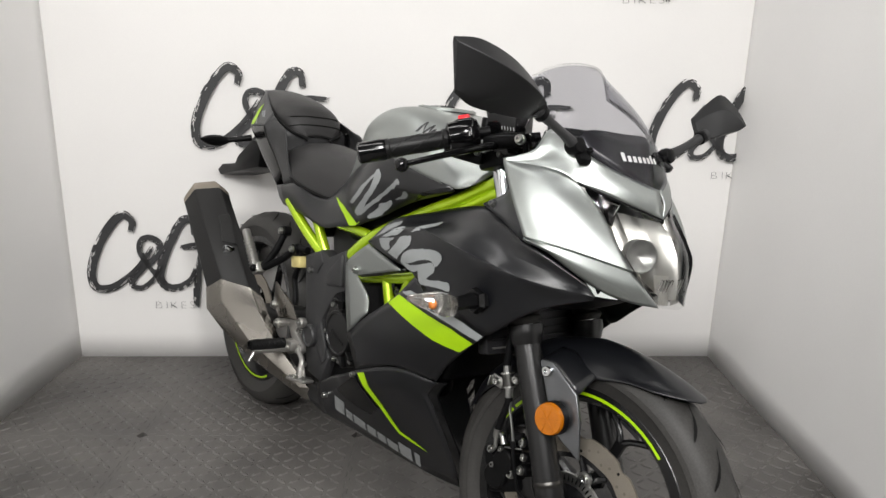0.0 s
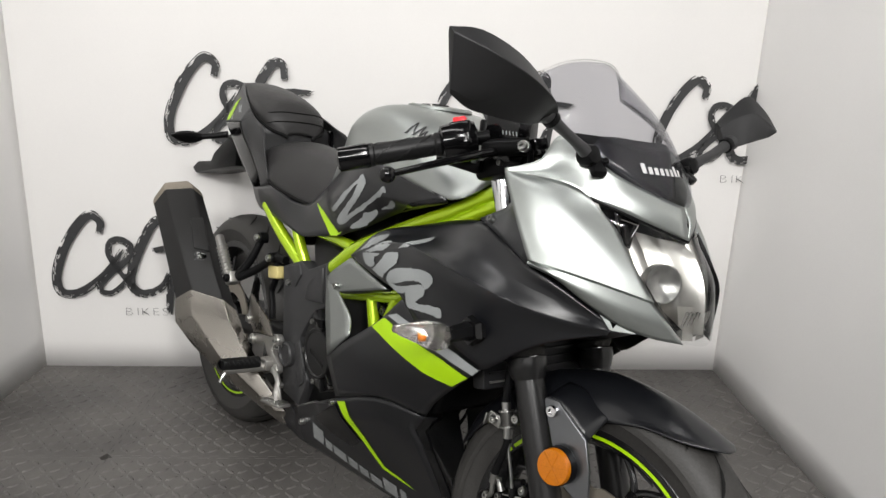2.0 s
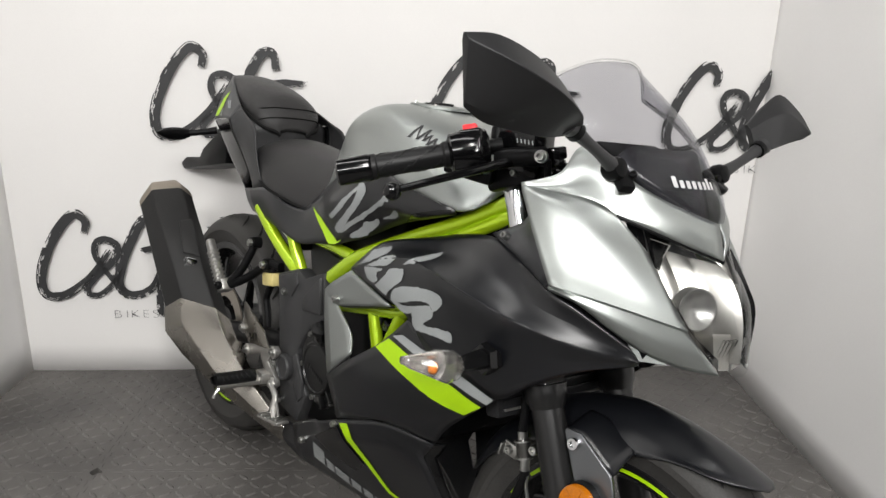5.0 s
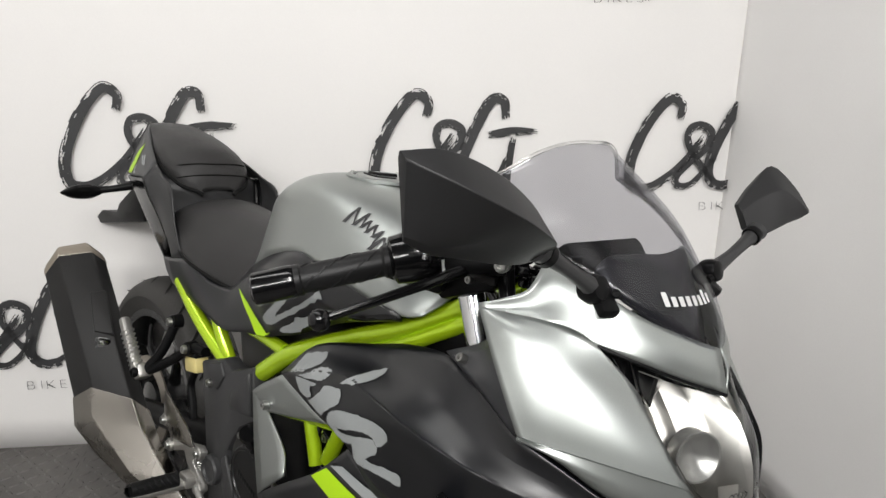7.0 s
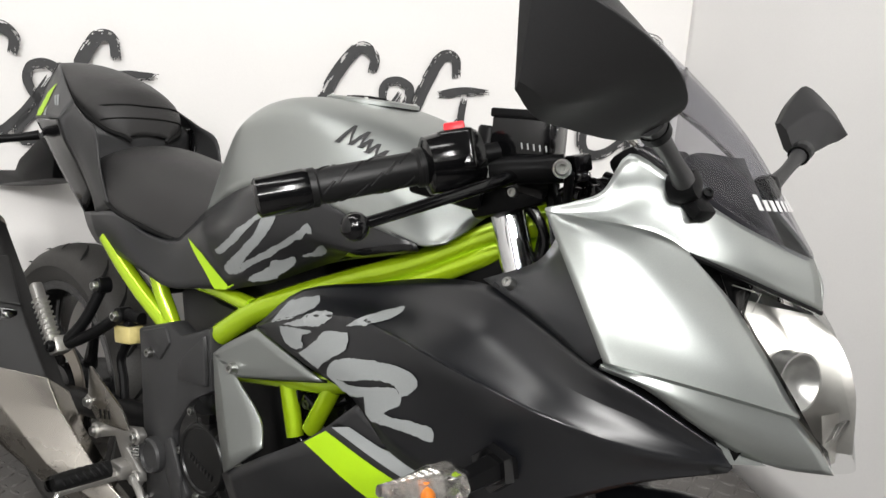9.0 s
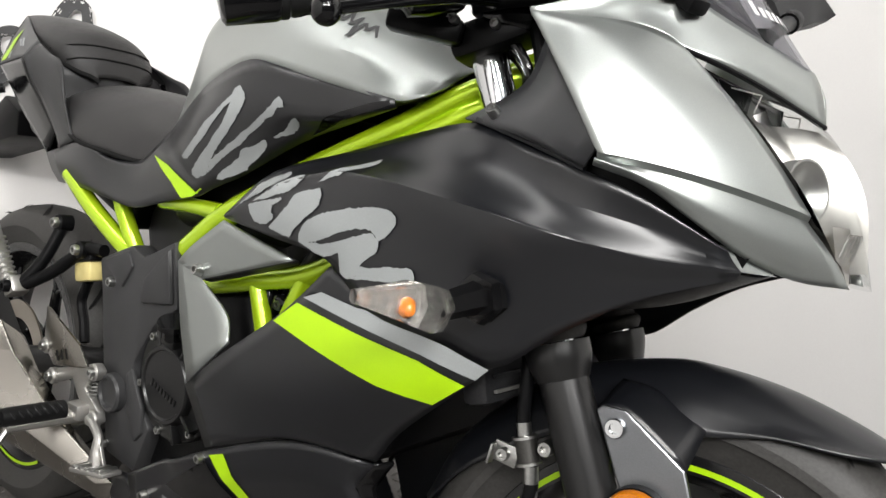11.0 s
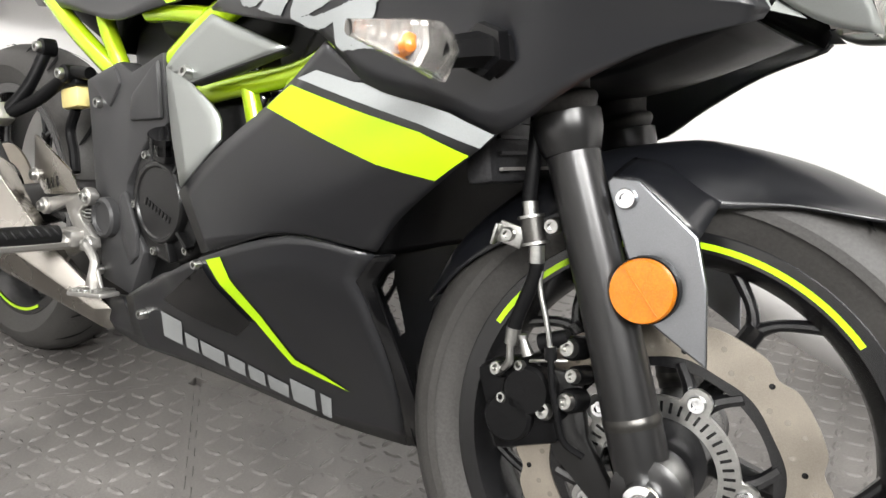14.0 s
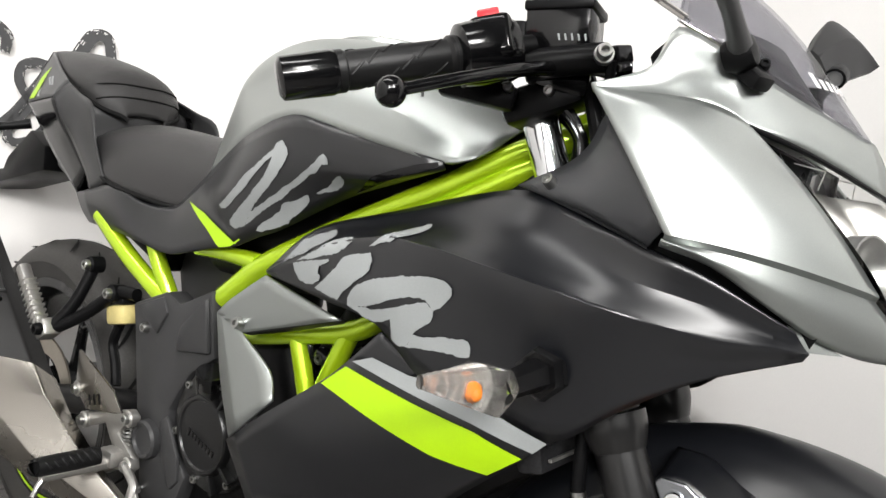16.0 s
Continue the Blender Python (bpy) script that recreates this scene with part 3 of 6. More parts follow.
flank = both("air_deflector", patch(
    [[WING_L, (0.722, -0.1635, 0.604), WING_A], [(0.716, -0.1605, 0.572), (0.775, -0.1655, 0.592), (0.853, -0.1685, 0.630)], [WING_I, (0.830, -0.165, 0.590), WING_T]],
    [[WING_L, WING_I], [(0.722, -0.170, 0.505), (0.822, -0.178, 0.538)], [(0.773, -0.188, 0.446), (0.847, -0.191, 0.511)]]), M_SILVER, "silver air deflector", smooth=20)
both("deflector_lip", patch([[WING_I, (0.830, -0.165, 0.590), WING_T], [(0.750, -0.150, 0.562), (0.832, -0.152, 0.585), (0.914, -0.156, 0.611)]]), M_MATT, "dark underside of the deflector")
bolt("deflector_bolt", (0.744, -0.167, 0.577), (0, -1, 0.2), 0.0075, flank)
inner_tri = both("inner_panel", patch(
    [[(1.105, -0.140, 0.783), (1.165, -0.140, 0.815), (1.200, -0.165, 0.855)],
     [(1.180, -0.160, 0.768), (1.215, -0.175, 0.790), (1.235, -0.185, 0.815)],
     [(1.255, -0.176, 0.745), (1.262, -0.184, 0.752), (1.270, -0.190, 0.760)]]), M_INFILL, "matt dark infill panel")

# black sheet set in the gap, standing for the shade under the cowl
both("gap_shade", patch([[(1.235, -0.160, 0.770), (1.300, -0.146, 0.752), (1.385, -0.094, 0.720)], [(1.250, -0.162, 0.715), (1.300, -0.142, 0.700), (1.365, -0.106, 0.674)]]), M_BLACK)
bolt("panel_bolt", (1.145, -0.152, 0.789), (0, -1, 0.5), 0.006, inner_tri)

# tank
HALF = [[(0.470, 0, 0.785), (0.500, -0.045, 0.780), (0.520, -0.064, 0.773), (0.534, -0.076, 0.768), (0.545, -0.090, 0.750)],
        [(0.497, 0, 0.861), (0.545, -0.052, 0.860), (0.573, -0.078, 0.850), (0.588, -0.092, 0.828), (0.590, -0.104, 0.766)],
        [(0.561, 0, 0.899), (0.595, -0.064, 0.895), (0.626, -0.100, 0.887), (0.636, -0.110, 0.862), (0.640, -0.124, 0.787)],
        [(0.640, 0, 0.932), (0.665, -0.074, 0.928), (0.692, -0.116, 0.911), (0.714, -0.128, 0.878), (0.712, -0.145, 0.814)],
        [(0.740, 0, 0.945), (0.748, -0.077, 0.942), (0.766, -0.117, 0.925), (0.785, -0.139, 0.874), (0.794, -0.157, 0.835)],
        [(0.830, 0, 0.943), (0.833, -0.074, 0.938), (0.845, -0.115, 0.914), (0.860, -0.142, 0.864), (0.862, -0.156, 0.825)],
        [(0.920, 0, 0.922), (0.923, -0.068, 0.914), (0.930, -0.108, 0.886), (0.940, -0.138, 0.847), (0.937, -0.147, 0.809)],
        [(1.000, 0, 0.890), (1.000, -0.060, 0.876), (1.000, -0.095, 0.852), (1.000, -0.119, 0.826), (1.007, -0.134, 0.798)],
        [(1.060, 0, 0.862), (1.055, -0.052, 0.847), (1.050, -0.078, 0.833), (1.045, -0.095, 0.820), (1.037, -0.122, 0.806)]]
bm = patch([[(x, -y, z) for x, y, z in reversed(r[1:])] + r for r in HALF], sharp_cols=(1, 7))
tank = part("fuel_tank", face_out(bm, (0, 0, 1)), M_SILVER, bike, "satin silver fuel tank", smooth=24, mods=SHELL)
cap = part("fuel_cap", lathe([(0.064, -0.004), (0.064, 0.001), (0.060, 0.003), (0.055, 0.003), (0.053, 0.000), (0.050, 0.000), (0.048, 0.0025), (0.0005, 0.003)], 48, (0.785, 0, 0.9462), (-0.01, 0, 1)), M_SILVER, tank)
part("cap_ring", lathe([(0.0535, 0.0), (0.0535, 0.0012), (0.0495, 0.0012), (0.0495, 0.0)], 48, (0.785, 0, 0.9462), (-0.01, 0, 1), caps=False), M_BLACK, cap)
part("cap_hinge", box((0.030, 0.022, 0.005), (0.830, 0, 0.9478), (0, 2, 0), 0.002), M_SILVER, cap)
part("lock_cover", tube([(0.752, -0.008, 0.9477), (0.782, -0.008, 0.9487), (0.795, 0.012, 0.9487)], 0.005, 10), M_BLACK, cap)
part("cap_ridge", tube([(0.758, -0.024, 0.9492), (0.800, -0.030, 0.9492), (0.822, -0.010, 0.9492)], 0.002, 8), M_BLACK, cap)
for k in range(4):
    a = k * math.pi / 2 + 0.6
    bolt("cap_bolt", (0.785 + 0.0575 * math.cos(a), 0.0575 * math.sin(a), 0.9492), (0, 0, 1), 0.003, cap, M_ZINC, 0.002)
side = both("tank_side_panel", patch(
    [[(0.545, -0.091, 0.752), (0.640, -0.126, 0.788), (0.712, -0.146, 0.815), (0.794, -0.158, 0.836), (0.862, -0.156, 0.826), (1.008, -0.135, 0.799)],
     [(0.590, -0.120, 0.715), (0.670, -0.147, 0.740), (0.750, -0.160, 0.765), (0.830, -0.159, 0.778), (0.921, -0.152, 0.777), (1.009, -0.135, 0.794)],
     [(0.677, -0.130, 0.664), (0.720, -0.134, 0.680), (0.773, -0.134, 0.699), (0.872, -0.132, 0.746), (0.950, -0.131, 0.772), (1.009, -0.131, 0.790)]],
    [[(0.205, -0.113, 0.690), (0.340, -0.124, 0.714), (0.420, -0.119, 0.697), (0.490, -0.110, 0.697), (0.525, -0.105, 0.722), (0.545, -0.091, 0.752)],
     [(0.228, -0.114, 0.665), (0.350, -0.126, 0.680), (0.440, -0.126, 0.666), (0.510, -0.124, 0.668), (0.555, -0.119, 0.692), (0.590, -0.120, 0.715)],
     [(0.250, -0.110, 0.644), (0.360, -0.123, 0.643), (0.450, -0.130, 0.636), (0.530, -0.135, 0.632), (0.600, -0.132, 0.648), (0.677, -0.130, 0.664)]],
), M_DARK, "satin graphite tank and seat side panel")

# tail and seats
tail = both("tail_cover", patch(
    [[(-0.070, -0.043, 0.944), (-0.025, -0.061, 0.942), (0.055, -0.086, 0.910), (0.138, -0.107, 0.878)],
     [(-0.032, -0.084, 0.893), (0.020, -0.098, 0.888), (0.085, -0.115, 0.877), (0.145, -0.124, 0.864)],
     [(0.025, -0.125, 0.839), (0.070, -0.130, 0.842), (0.110, -0.134, 0.846), (0.150, -0.137, 0.849)]]), M_TAIL, "grey tail cover with a lime chevron")
tail_strip = both("tail_strip", patch(
    [[(0.025, -0.125, 0.836), (0.080, -0.131, 0.840), (0.150, -0.137, 0.847)],
     [(0.050, -0.122, 0.813), (0.105, -0.128, 0.814), (0.166, -0.131, 0.812)],
     [(0.112, -0.114, 0.752), (0.150, -0.118, 0.763), (0.190, -0.120, 0.776)],
     [(0.205, -0.112, 0.690), (0.222, -0.114, 0.705), (0.236, -0.116, 0.728)]]), M_GLOSS, "gloss black tail strip")
both("seat_base_panel", patch(
    [[(0.138, -0.107, 0.878), (0.145, -0.124, 0.864), (0.150, -0.138, 0.849)],
     [(0.195, -0.115, 0.858), (0.182, -0.126, 0.837), (0.168, -0.132, 0.811)],
     [(0.250, -0.121, 0.838), (0.222, -0.125, 0.800), (0.192, -0.121, 0.776)],
     [(0.276, -0.123, 0.775), (0.262, -0.122, 0.745), (0.236, -0.117, 0.728)],
     [(0.312, -0.122, 0.715), (0.290, -0.121, 0.708), (0.258, -0.118, 0.699)]]), M_MATT, "matt dark seat base panel")
both("tail_underside", patch([[(0.024, -0.120, 0.835), (0.050, -0.120, 0.811), (0.112, -0.112, 0.750), (0.206, -0.112, 0.689)],
                              [(0.000, -0.020, 0.810), (0.020, -0.030, 0.780), (0.075, -0.040, 0.725), (0.206, -0.050, 0.670)]]), M_BLACK, way=(0, 0, -1))
bm = patch([[(x, y * k, z) for k in (-1, -0.5, 0, 0.5, 1)] for x, y, z in ((-0.074, 0.044, 0.945), (-0.036, 0.084, 0.893), (0.021, 0.124, 0.838))])
part("tail_cap", face_out(bm, (-1, 0, 0)), M_MATT, bike, mods=SHELL)
bm = patch([[(x + (0.03 if f else 0) * (1 - k * k), y * k, z) for k in (-1, -0.6, 0, 0.6, 1)] for x, y, z, f in ((0.02, 0.075, 0.890, 0), (0.10, 0.095, 0.862, 0), (0.165, 0.108, 0.846, 1), (0.172, 0.112, 0.800, 1), (0.185, 0.114, 0.762, 1), (0.300, 0.118, 0.730, 0), (0.450, 0.105, 0.715, 0))])
part("seat_base", face_out(bm, (0, 0, 1)), M_MATT, bike, mods=SHELL)


def cushion(name, rows, label):
    """A padded seat from cross rows of (x, half width, crown height, edge height, base height)."""
    grid = []
    for x, w, c, e, b in rows:
        half = [(x, 0, c), (x, -w * 0.5, c - (c - e) * 0.14), (x, -w * 0.86, c - (c - e) * 0.55), (x, -w, e), (x, -w * 0.97, b)]
        grid.append([(p[0], -p[1], p[2]) for p in reversed(half[1:])] + half)
    bm = patch(grid)
    seat = part(name, face_out(bm, (0, 0, 1)), M_VINYL, bike, label, mods=(("SOLIDIFY", {"thickness": 0.004, "offset": -1.0}),))
    # near-black tubes that draw the shaded crease along each seat edge
    for s in (-1, 1):
        part("seat_edge_shade", tube([(x, s * w * 0.99, b + (e - b) * 0.2) for x, w, c, e, b in rows], 0.0042, 8, 4), M_GROOVE, seat)
    return seat


pad = cushion("pillion_seat", [(-0.078, 0.040, 0.948, 0.944, 0.930), (-0.030, 0.060, 0.952, 0.939, 0.925), (0.030, 0.077, 0.948, 0.916, 0.903), (0.090, 0.089, 0.938, 0.896, 0.884), (0.135, 0.092, 0.927, 0.880, 0.862),
                         (0.172, 0.086, 0.914, 0.868, 0.845), (0.196, 0.070, 0.893, 0.856, 0.832), (0.209, 0.048, 0.866, 0.845, 0.826), (0.213, 0.036, 0.834, 0.830, 0.820)], "black stitched pillion pad")
cushion("rider_seat", [(0.130, 0.050, 0.774, 0.765, 0.750), (0.180, 0.083, 0.800, 0.774, 0.752), (0.230, 0.105, 0.816, 0.768, 0.745), (0.280, 0.117, 0.822, 0.746, 0.725), (0.340, 0.123, 0.819, 0.728, 0.710),
                       (0.410, 0.119, 0.812, 0.716, 0.702), (0.480, 0.108, 0.804, 0.707, 0.694), (0.525, 0.099, 0.798, 0.713, 0.698), (0.562, 0.084, 0.790, 0.736, 0.712)], "black vinyl rider seat")
for half in ([(0.143, 0.0915, 0.871), (0.182, 0.0725, 0.8815), (0.196, 0.040, 0.8865), (0.202, 0, 0.887)], [(0.184, 0.081, 0.854), (0.199, 0.0655, 0.860), (0.2085, 0.034, 0.864), (0.2110, 0, 0.865)]):
    part("seat_seam", tube([(x, -y, z) for x, y, z in half] + half[-2::-1], 0.0016, 8, 4), M_GROOVE, pad)

# wheels
def wheel(name, centre, radius, half_width, rim, label, stripe):
    w = part(name, lathe([(rim - 0.004, -half_width * 0.72), (rim + 0.012, -half_width * 0.86), (rim + 0.035, -half_width * 0.99), (radius - 0.045, -half_width), (radius - 0.026, -half_width * 0.93),
                          (radius - 0.012, -half_width * 0.72), (radius - 0.003, -half_width * 0.38), (radius, 0), (radius - 0.003, half_width * 0.38), (radius - 0.012, half_width * 0.72),
                          (radius - 0.026, half_width * 0.93), (radius - 0.045, half_width), (rim + 0.035, half_width * 0.99), (rim + 0.012, half_width * 0.86), (rim - 0.004, half_width * 0.72)],
                         96, centre, (0, -1, 0), caps=False), M_RUBBER, bike, label)
    hw = half_width * 0.76
    part("rim", lathe([(rim - 0.022, -hw * 0.55), (rim - 0.014, -hw * 0.9), (rim + 0.001, -hw * 0.96), (rim + 0.003, -hw), (rim + 0.001, -hw * 1.04), (rim - 0.016, -hw * 1.02), (rim - 0.03, -hw * 0.5), (rim - 0.034, 0),
                       (rim - 0.03, hw * 0.5), (rim - 0.016, hw * 1.02), (rim + 0.001, hw * 1.04), (rim + 0.003, hw), (rim + 0.001, hw * 0.96), (rim - 0.014, hw * 0.9), (rim - 0.022, hw * 0.55)], 96, centre, (0, -1, 0), caps=False), M_RIM, w)
    e = lambda r, t, y: (centre[0] + r * math.sin(t), centre[1] + y, centre[2] + r * math.cos(t))
    for k in range(5):
        a = 2 * math.pi * (k + 0.31) / 5
        part("spoke", tube([e(0.03, a, 0), e(0.09, a, -0.008), e(0.148, a, -0.014)], [0.017, 0.012, 0.010], 10), M_RIM, w)
        for t in (-1, 1):
            part("spoke_branch", tube([e(0.140, a, -0.014), e(0.160, a + t * 0.09, -0.014), e(rim - 0.022, a + t * 0.27, -0.010)], [0.008, 0.0055, 0.0068], 10), M_RIM, w)
    part("hub", lathe([(0.022, -0.06), (0.045, -0.055), (0.05, -0.02), (0.05, 0.02), (0.045, 0.05), (0.022, 0.055)], 40, centre, (0, 1, 0)), M_RIM, w)
    # grooves are strips laid just over the tyre, their shade in the colour
    for k in range(22):
        for s in (-1, 1):
            bm = bmesh.new()
            a0 = 2 * math.pi * (k + (0.5 if s > 0 else 0)) / 22
            grid = []
            for u in (0, 0.25, 0.5, 0.75, 1.0):
                y = s * half_width * (0.16 + 0.66 * u)
                a = a0 + 0.20 * u ** 0.7
                wide = (0.0046 * math.sin(math.pi * (0.12 + 0.8 * u)) + 0.0006) / radius
                r = radius + 0.0012 - 0.0029 * min(1, abs(y) / half_width / 0.38) ** 2 - 0.030 * max(0, abs(y) / half_width - 0.38) ** 1.55
                grid.append([(centre[0] + r * math.sin(a + t * wide), centre[1] + y, centre[2] + r * math.cos(a + t * wide)) for t in (-1, 1)])
            add_grid(bm, grid)
            bmesh.ops.recalc_face_normals(bm, faces=bm.faces)
            part("tread_groove", bm, M_GROOVE, w)
    for lo, hi in stripe:
        bm = bmesh.new()
        grid = [[(centre[0] + r * math.sin(t), centre[1] - y, centre[2] + r * math.cos(t)) for t in np.radians(np.linspace(lo, hi, 40))]
                for r, y in ((rim - 0.0128, hw * 1.05), (rim - 0.0072, hw * 1.062))]
        add_grid(bm, [[tuple(map(float, p)) for p in row] for row in grid])
        part("rim_stripe", face_out(bm, (0, -1, 0)), M_LIMEDECAL, w)
    return w


front_before = set(bpy.data.objects)
FRONT, REAR = (1.33, 0, 0.287), (0.02, 0, 0.284)
front_wheel = wheel("front_wheel", (1.326, 0, 0.2965), 0.282, 0.052, 0.211, "front wheel with black spoked rim and lime stripe", ((-66, -53), (-51, 44)))

# brake disc: a waved, drilled ring on a dark carrier
bm = bmesh.new()
SEG = 180
ring = lambda fn, y: [(FRONT[0] + fn(t) * math.sin(t), y, FRONT[2] + fn(t) * math.cos(t)) for t in (2 * math.pi * k / SEG for k in range(SEG))]
wave = lambda t: 0.1435 - 0.0065 * max(0, math.cos(t * 10)) ** 3
flat = lambda t: 0.107 + 0.0012 * math.cos(t * 10)
grid = [ring(flat, -0.048), ring(flat, -0.052), ring(wave, -0.052), ring(wave, -0.048), ring(flat, -0.048)]
add_grid(bm, grid, True)
bmesh.ops.remove_doubles(bm, verts=bm.verts, dist=1e-5)
bmesh.ops.recalc_face_normals(bm, faces=bm.faces)
disc = part("brake_disc", bm, M_DISC, front_wheel, "drilled wave brake disc")
# flat discs for the holes, with the shade inside put into their colour
for k in range(50):
    a = 2 * math.pi * k / 50
    r = 0.1150 + 0.0075 * (k % 3)
    part("drill_hole", lathe([(0.0028, 0), (0.0001, 0.0001)], 8, (FRONT[0] + r * math.sin(a), -0.0524, FRONT[2] + r * math.cos(a)), (0, -1, 0), caps=False), M_GLOSS if k % 5 == 0 else M_HOLE, disc)
e = lambda r, t, y=-0.046: (FRONT[0] + r * math.sin(t), y, FRONT[2] + r * math.cos(t))
part("carrier_ring", lathe([(0.097, -0.003), (0.097, 0.003), (0.1085, 0.003), (0.1085, -0.003), (0.097, -0.003)], 80, (FRONT[0], -0.047, FRONT[2]), (0, -1, 0), caps=False), M_RIM, front_wheel)
for k in range(5):
    a = 2 * math.pi * k / 5 + 0.28
    for t in (-0.30, 0.30):
        part("carrier_arm", tube([e(0.070, a + 0.25 * t), e(0.086, a + 0.6 * t), e(0.103, a + t)], [0.0085, 0.0065, 0.0065], 8, 3), M_RIM, front_wheel)
bm = lathe([(0.053, -0.003), (0.053, 0.003), (0.0725, 0.003), (0.0725, -0.003)], 80, (FRONT[0], -0.058, FRONT[2]), (0, -1, 0), caps=False)
abs_ring = part("abs_ring", bm, M_ZINC, front_wheel, "slotted sensor ring")
for k in range(48):
    a = 2 * math.pi * k / 48
    part("ring_slot", box((0.0026, 0.002, 0.010), (FRONT[0] + 0.063 * math.sin(a), -0.0606, FRONT[2] + 0.063 * math.cos(a)), (0, math.degrees(a), 0), 0), M_GLOSS, abs_ring)
for k in range(5):
    a = 2 * math.pi * k / 5 + 0.28
    p = (FRONT[0] + 0.076 * math.sin(a), -0.058, FRONT[2] + 0.076 * math.cos(a))
    web = [(FRONT[0] + r * math.sin(t), FRONT[2] + r * math.cos(t)) for r, t in ((0.069, a - 0.36), (0.0735, a - 0.20), (0.083, a - 0.12), (0.083, a + 0.12), (0.0735, a + 0.20), (0.069, a + 0.36))]
    part("ring_web", prism(web, -0.056, -0.0602, 0.0006, seg=1), M_ZINC, front_wheel)
    part("ring_lug", lathe([(0.0135, -0.003), (0.0135, 0.003)], 24, p, (0, -1, 0)), M_ZINC, front_wheel)
    bolt("disc_bolt", (p[0], -0.061, p[2]), (0, -1, 0), 0.0085, front_wheel, M_CHROME, 0.004)

# fork
for s in (-1, 1):
    leg = part("fork_leg", tube([(1.335, s * 0.100, 0.275), (1.318, s * 0.100, 0.315), (1.275, s * 0.100, 0.415), (1.210, s * 0.100, 0.560)], [0.022, 0.0252, 0.0242, 0.0238], 28), M_FORK, bike, "black fork leg")
    part("fork_collar", tube([(1.210, s * 0.100, 0.560), (1.203, s * 0.100, 0.577), (1.197, s * 0.100, 0.592)], [0.0250, 0.0305, 0.0315], 28), M_FORK, leg)
    part("dust_boot", tube([(1.197, s * 0.100, 0.593), (1.193, s * 0.100, 0.602), (1.190, s * 0.100, 0.608), (1.184, s * 0.100, 0.622)], [0.026, 0.031, 0.026, 0.029], 28), M_RUBBER, leg)
    part("stanchion", tube([(1.200, s * 0.100, 0.58), (1.075, s * 0.100, 0.870)], 0.0185, 28), M_CHROME, leg)
    # paler ring at the step: the edge's highlight line, set as colour
    part("fork_step_highlight", tube([(1.3085, s * 0.100, 0.337), (1.3065, s * 0.100, 0.342), (1.3045, s * 0.100, 0.347)], [0.0252, 0.0260, 0.0250], 28), M_STEP, leg)
    part("axle_boss", lathe([(0.030, -0.02), (0.034, 0.0), (0.032, 0.024), (0.024, 0.028)], 32, (1.335, s * 0.094, 0.287), (0, s, 0)), M_FORK, leg)
    part("axle_nut", lathe([(0.016, 0), (0.018, 0.008), (0.016, 0.016), (0.010, 0.018), (0.008, 0.010), (0.0005, 0.010)], 8 if s > 0 else 24, (1.335, s * 0.122, 0.287), (0, s, 0)), M_CHROME, leg)

# front mudguard
rows = []
for deg, r, yf, rf, ye, re in ((-72, 0.301, 0.020, 0.299, 0.030, 0.292), (-55, 0.305, 0.045, 0.287, 0.056, 0.268), (-30, 0.306, 0.050, 0.280, 0.063, 0.250), (-10, 0.305, 0.050, 0.278, 0.072, 0.252),
                               (1, 0.304, 0.051, 0.275, 0.064, 0.247), (13, 0.304, 0.050, 0.273, 0.058, 0.266), (24, 0.306, 0.044, 0.288, 0.052, 0.285), (31, 0.309, 0.024, 0.306, 0.030, 0.304), (33.5, 0.310, 0.008, 0.3095, 0.010, 0.309)):
    t = radians(deg)
    at = lambda rad, y: (FRONT[0] + rad * math.sin(t), y, FRONT[2] + rad * math.cos(t))
    half = [at(r, 0), at((r * 2 + rf) / 3, -yf * 0.62), at(rf, -yf), at(re, -ye)]
    rows.append([(x, -y, z) for x, y, z in reversed(half[1:])] + half)
guard = part("front_mudguard", face_out(patch(rows, sharp_cols=(1, 5)), (0, 0, 1)), M_DARK, bike, "satin black front mudguard", mods=SHELL)
for s in (-1, 1):
    bm = prism([(1.246, 0.541), (1.250, 0.547), (1.273, 0.547), (1.330, 0.509), (1.345, 0.470), (1.358, 0.403), (1.306, 0.429), (1.273, 0.485)], s * 0.098, s * 0.104, 0.002)
    part("mudguard_bracket", bm, M_BRACKET, guard, smooth=20)
    bm = patch([[(1.246, s * 0.101, 0.543), (1.273, s * 0.102, 0.546), (1.331, s * 0.101, 0.508)], [(1.250, s * 0.076, 0.557), (1.280, s * 0.074, 0.559), (1.334, s * 0.080, 0.525)],
                [(1.252, s * 0.050, 0.566), (1.285, s * 0.050, 0.563), (1.336, s * 0.060, 0.540)]])
    part("mudguard_side", face_out(bm, (0, s, 0)), M_DARK, guard, mods=SHELL)
    bolt("bracket_bolt", (1.266, s * 0.106, 0.530), (0, s, 0), 0.0095, guard, M_CHROME, 0.005)
    part("reflector", lathe([(0.0275, -0.008), (0.0275, 0.002), (0.026, 0.005), (0.0005, 0.006)], 40, (1.298, s * 0.122, 0.458), (0, s, 0)), M_AMBER, bike, "round amber side reflector")
    for a in (0, 60, 120):
        part("reflector_ridge", box((0.0010, 0.0010, 0.048), (1.298, s * 0.1283, 0.458), (0, a + 15, 0), 0), M_AMBER, guard)
    part("reflector_holder", lathe([(0.029, -0.014), (0.029, 0.0)], 40, (1.298, s * 0.118, 0.458), (0, s, 0)), M_BLACK, guard)

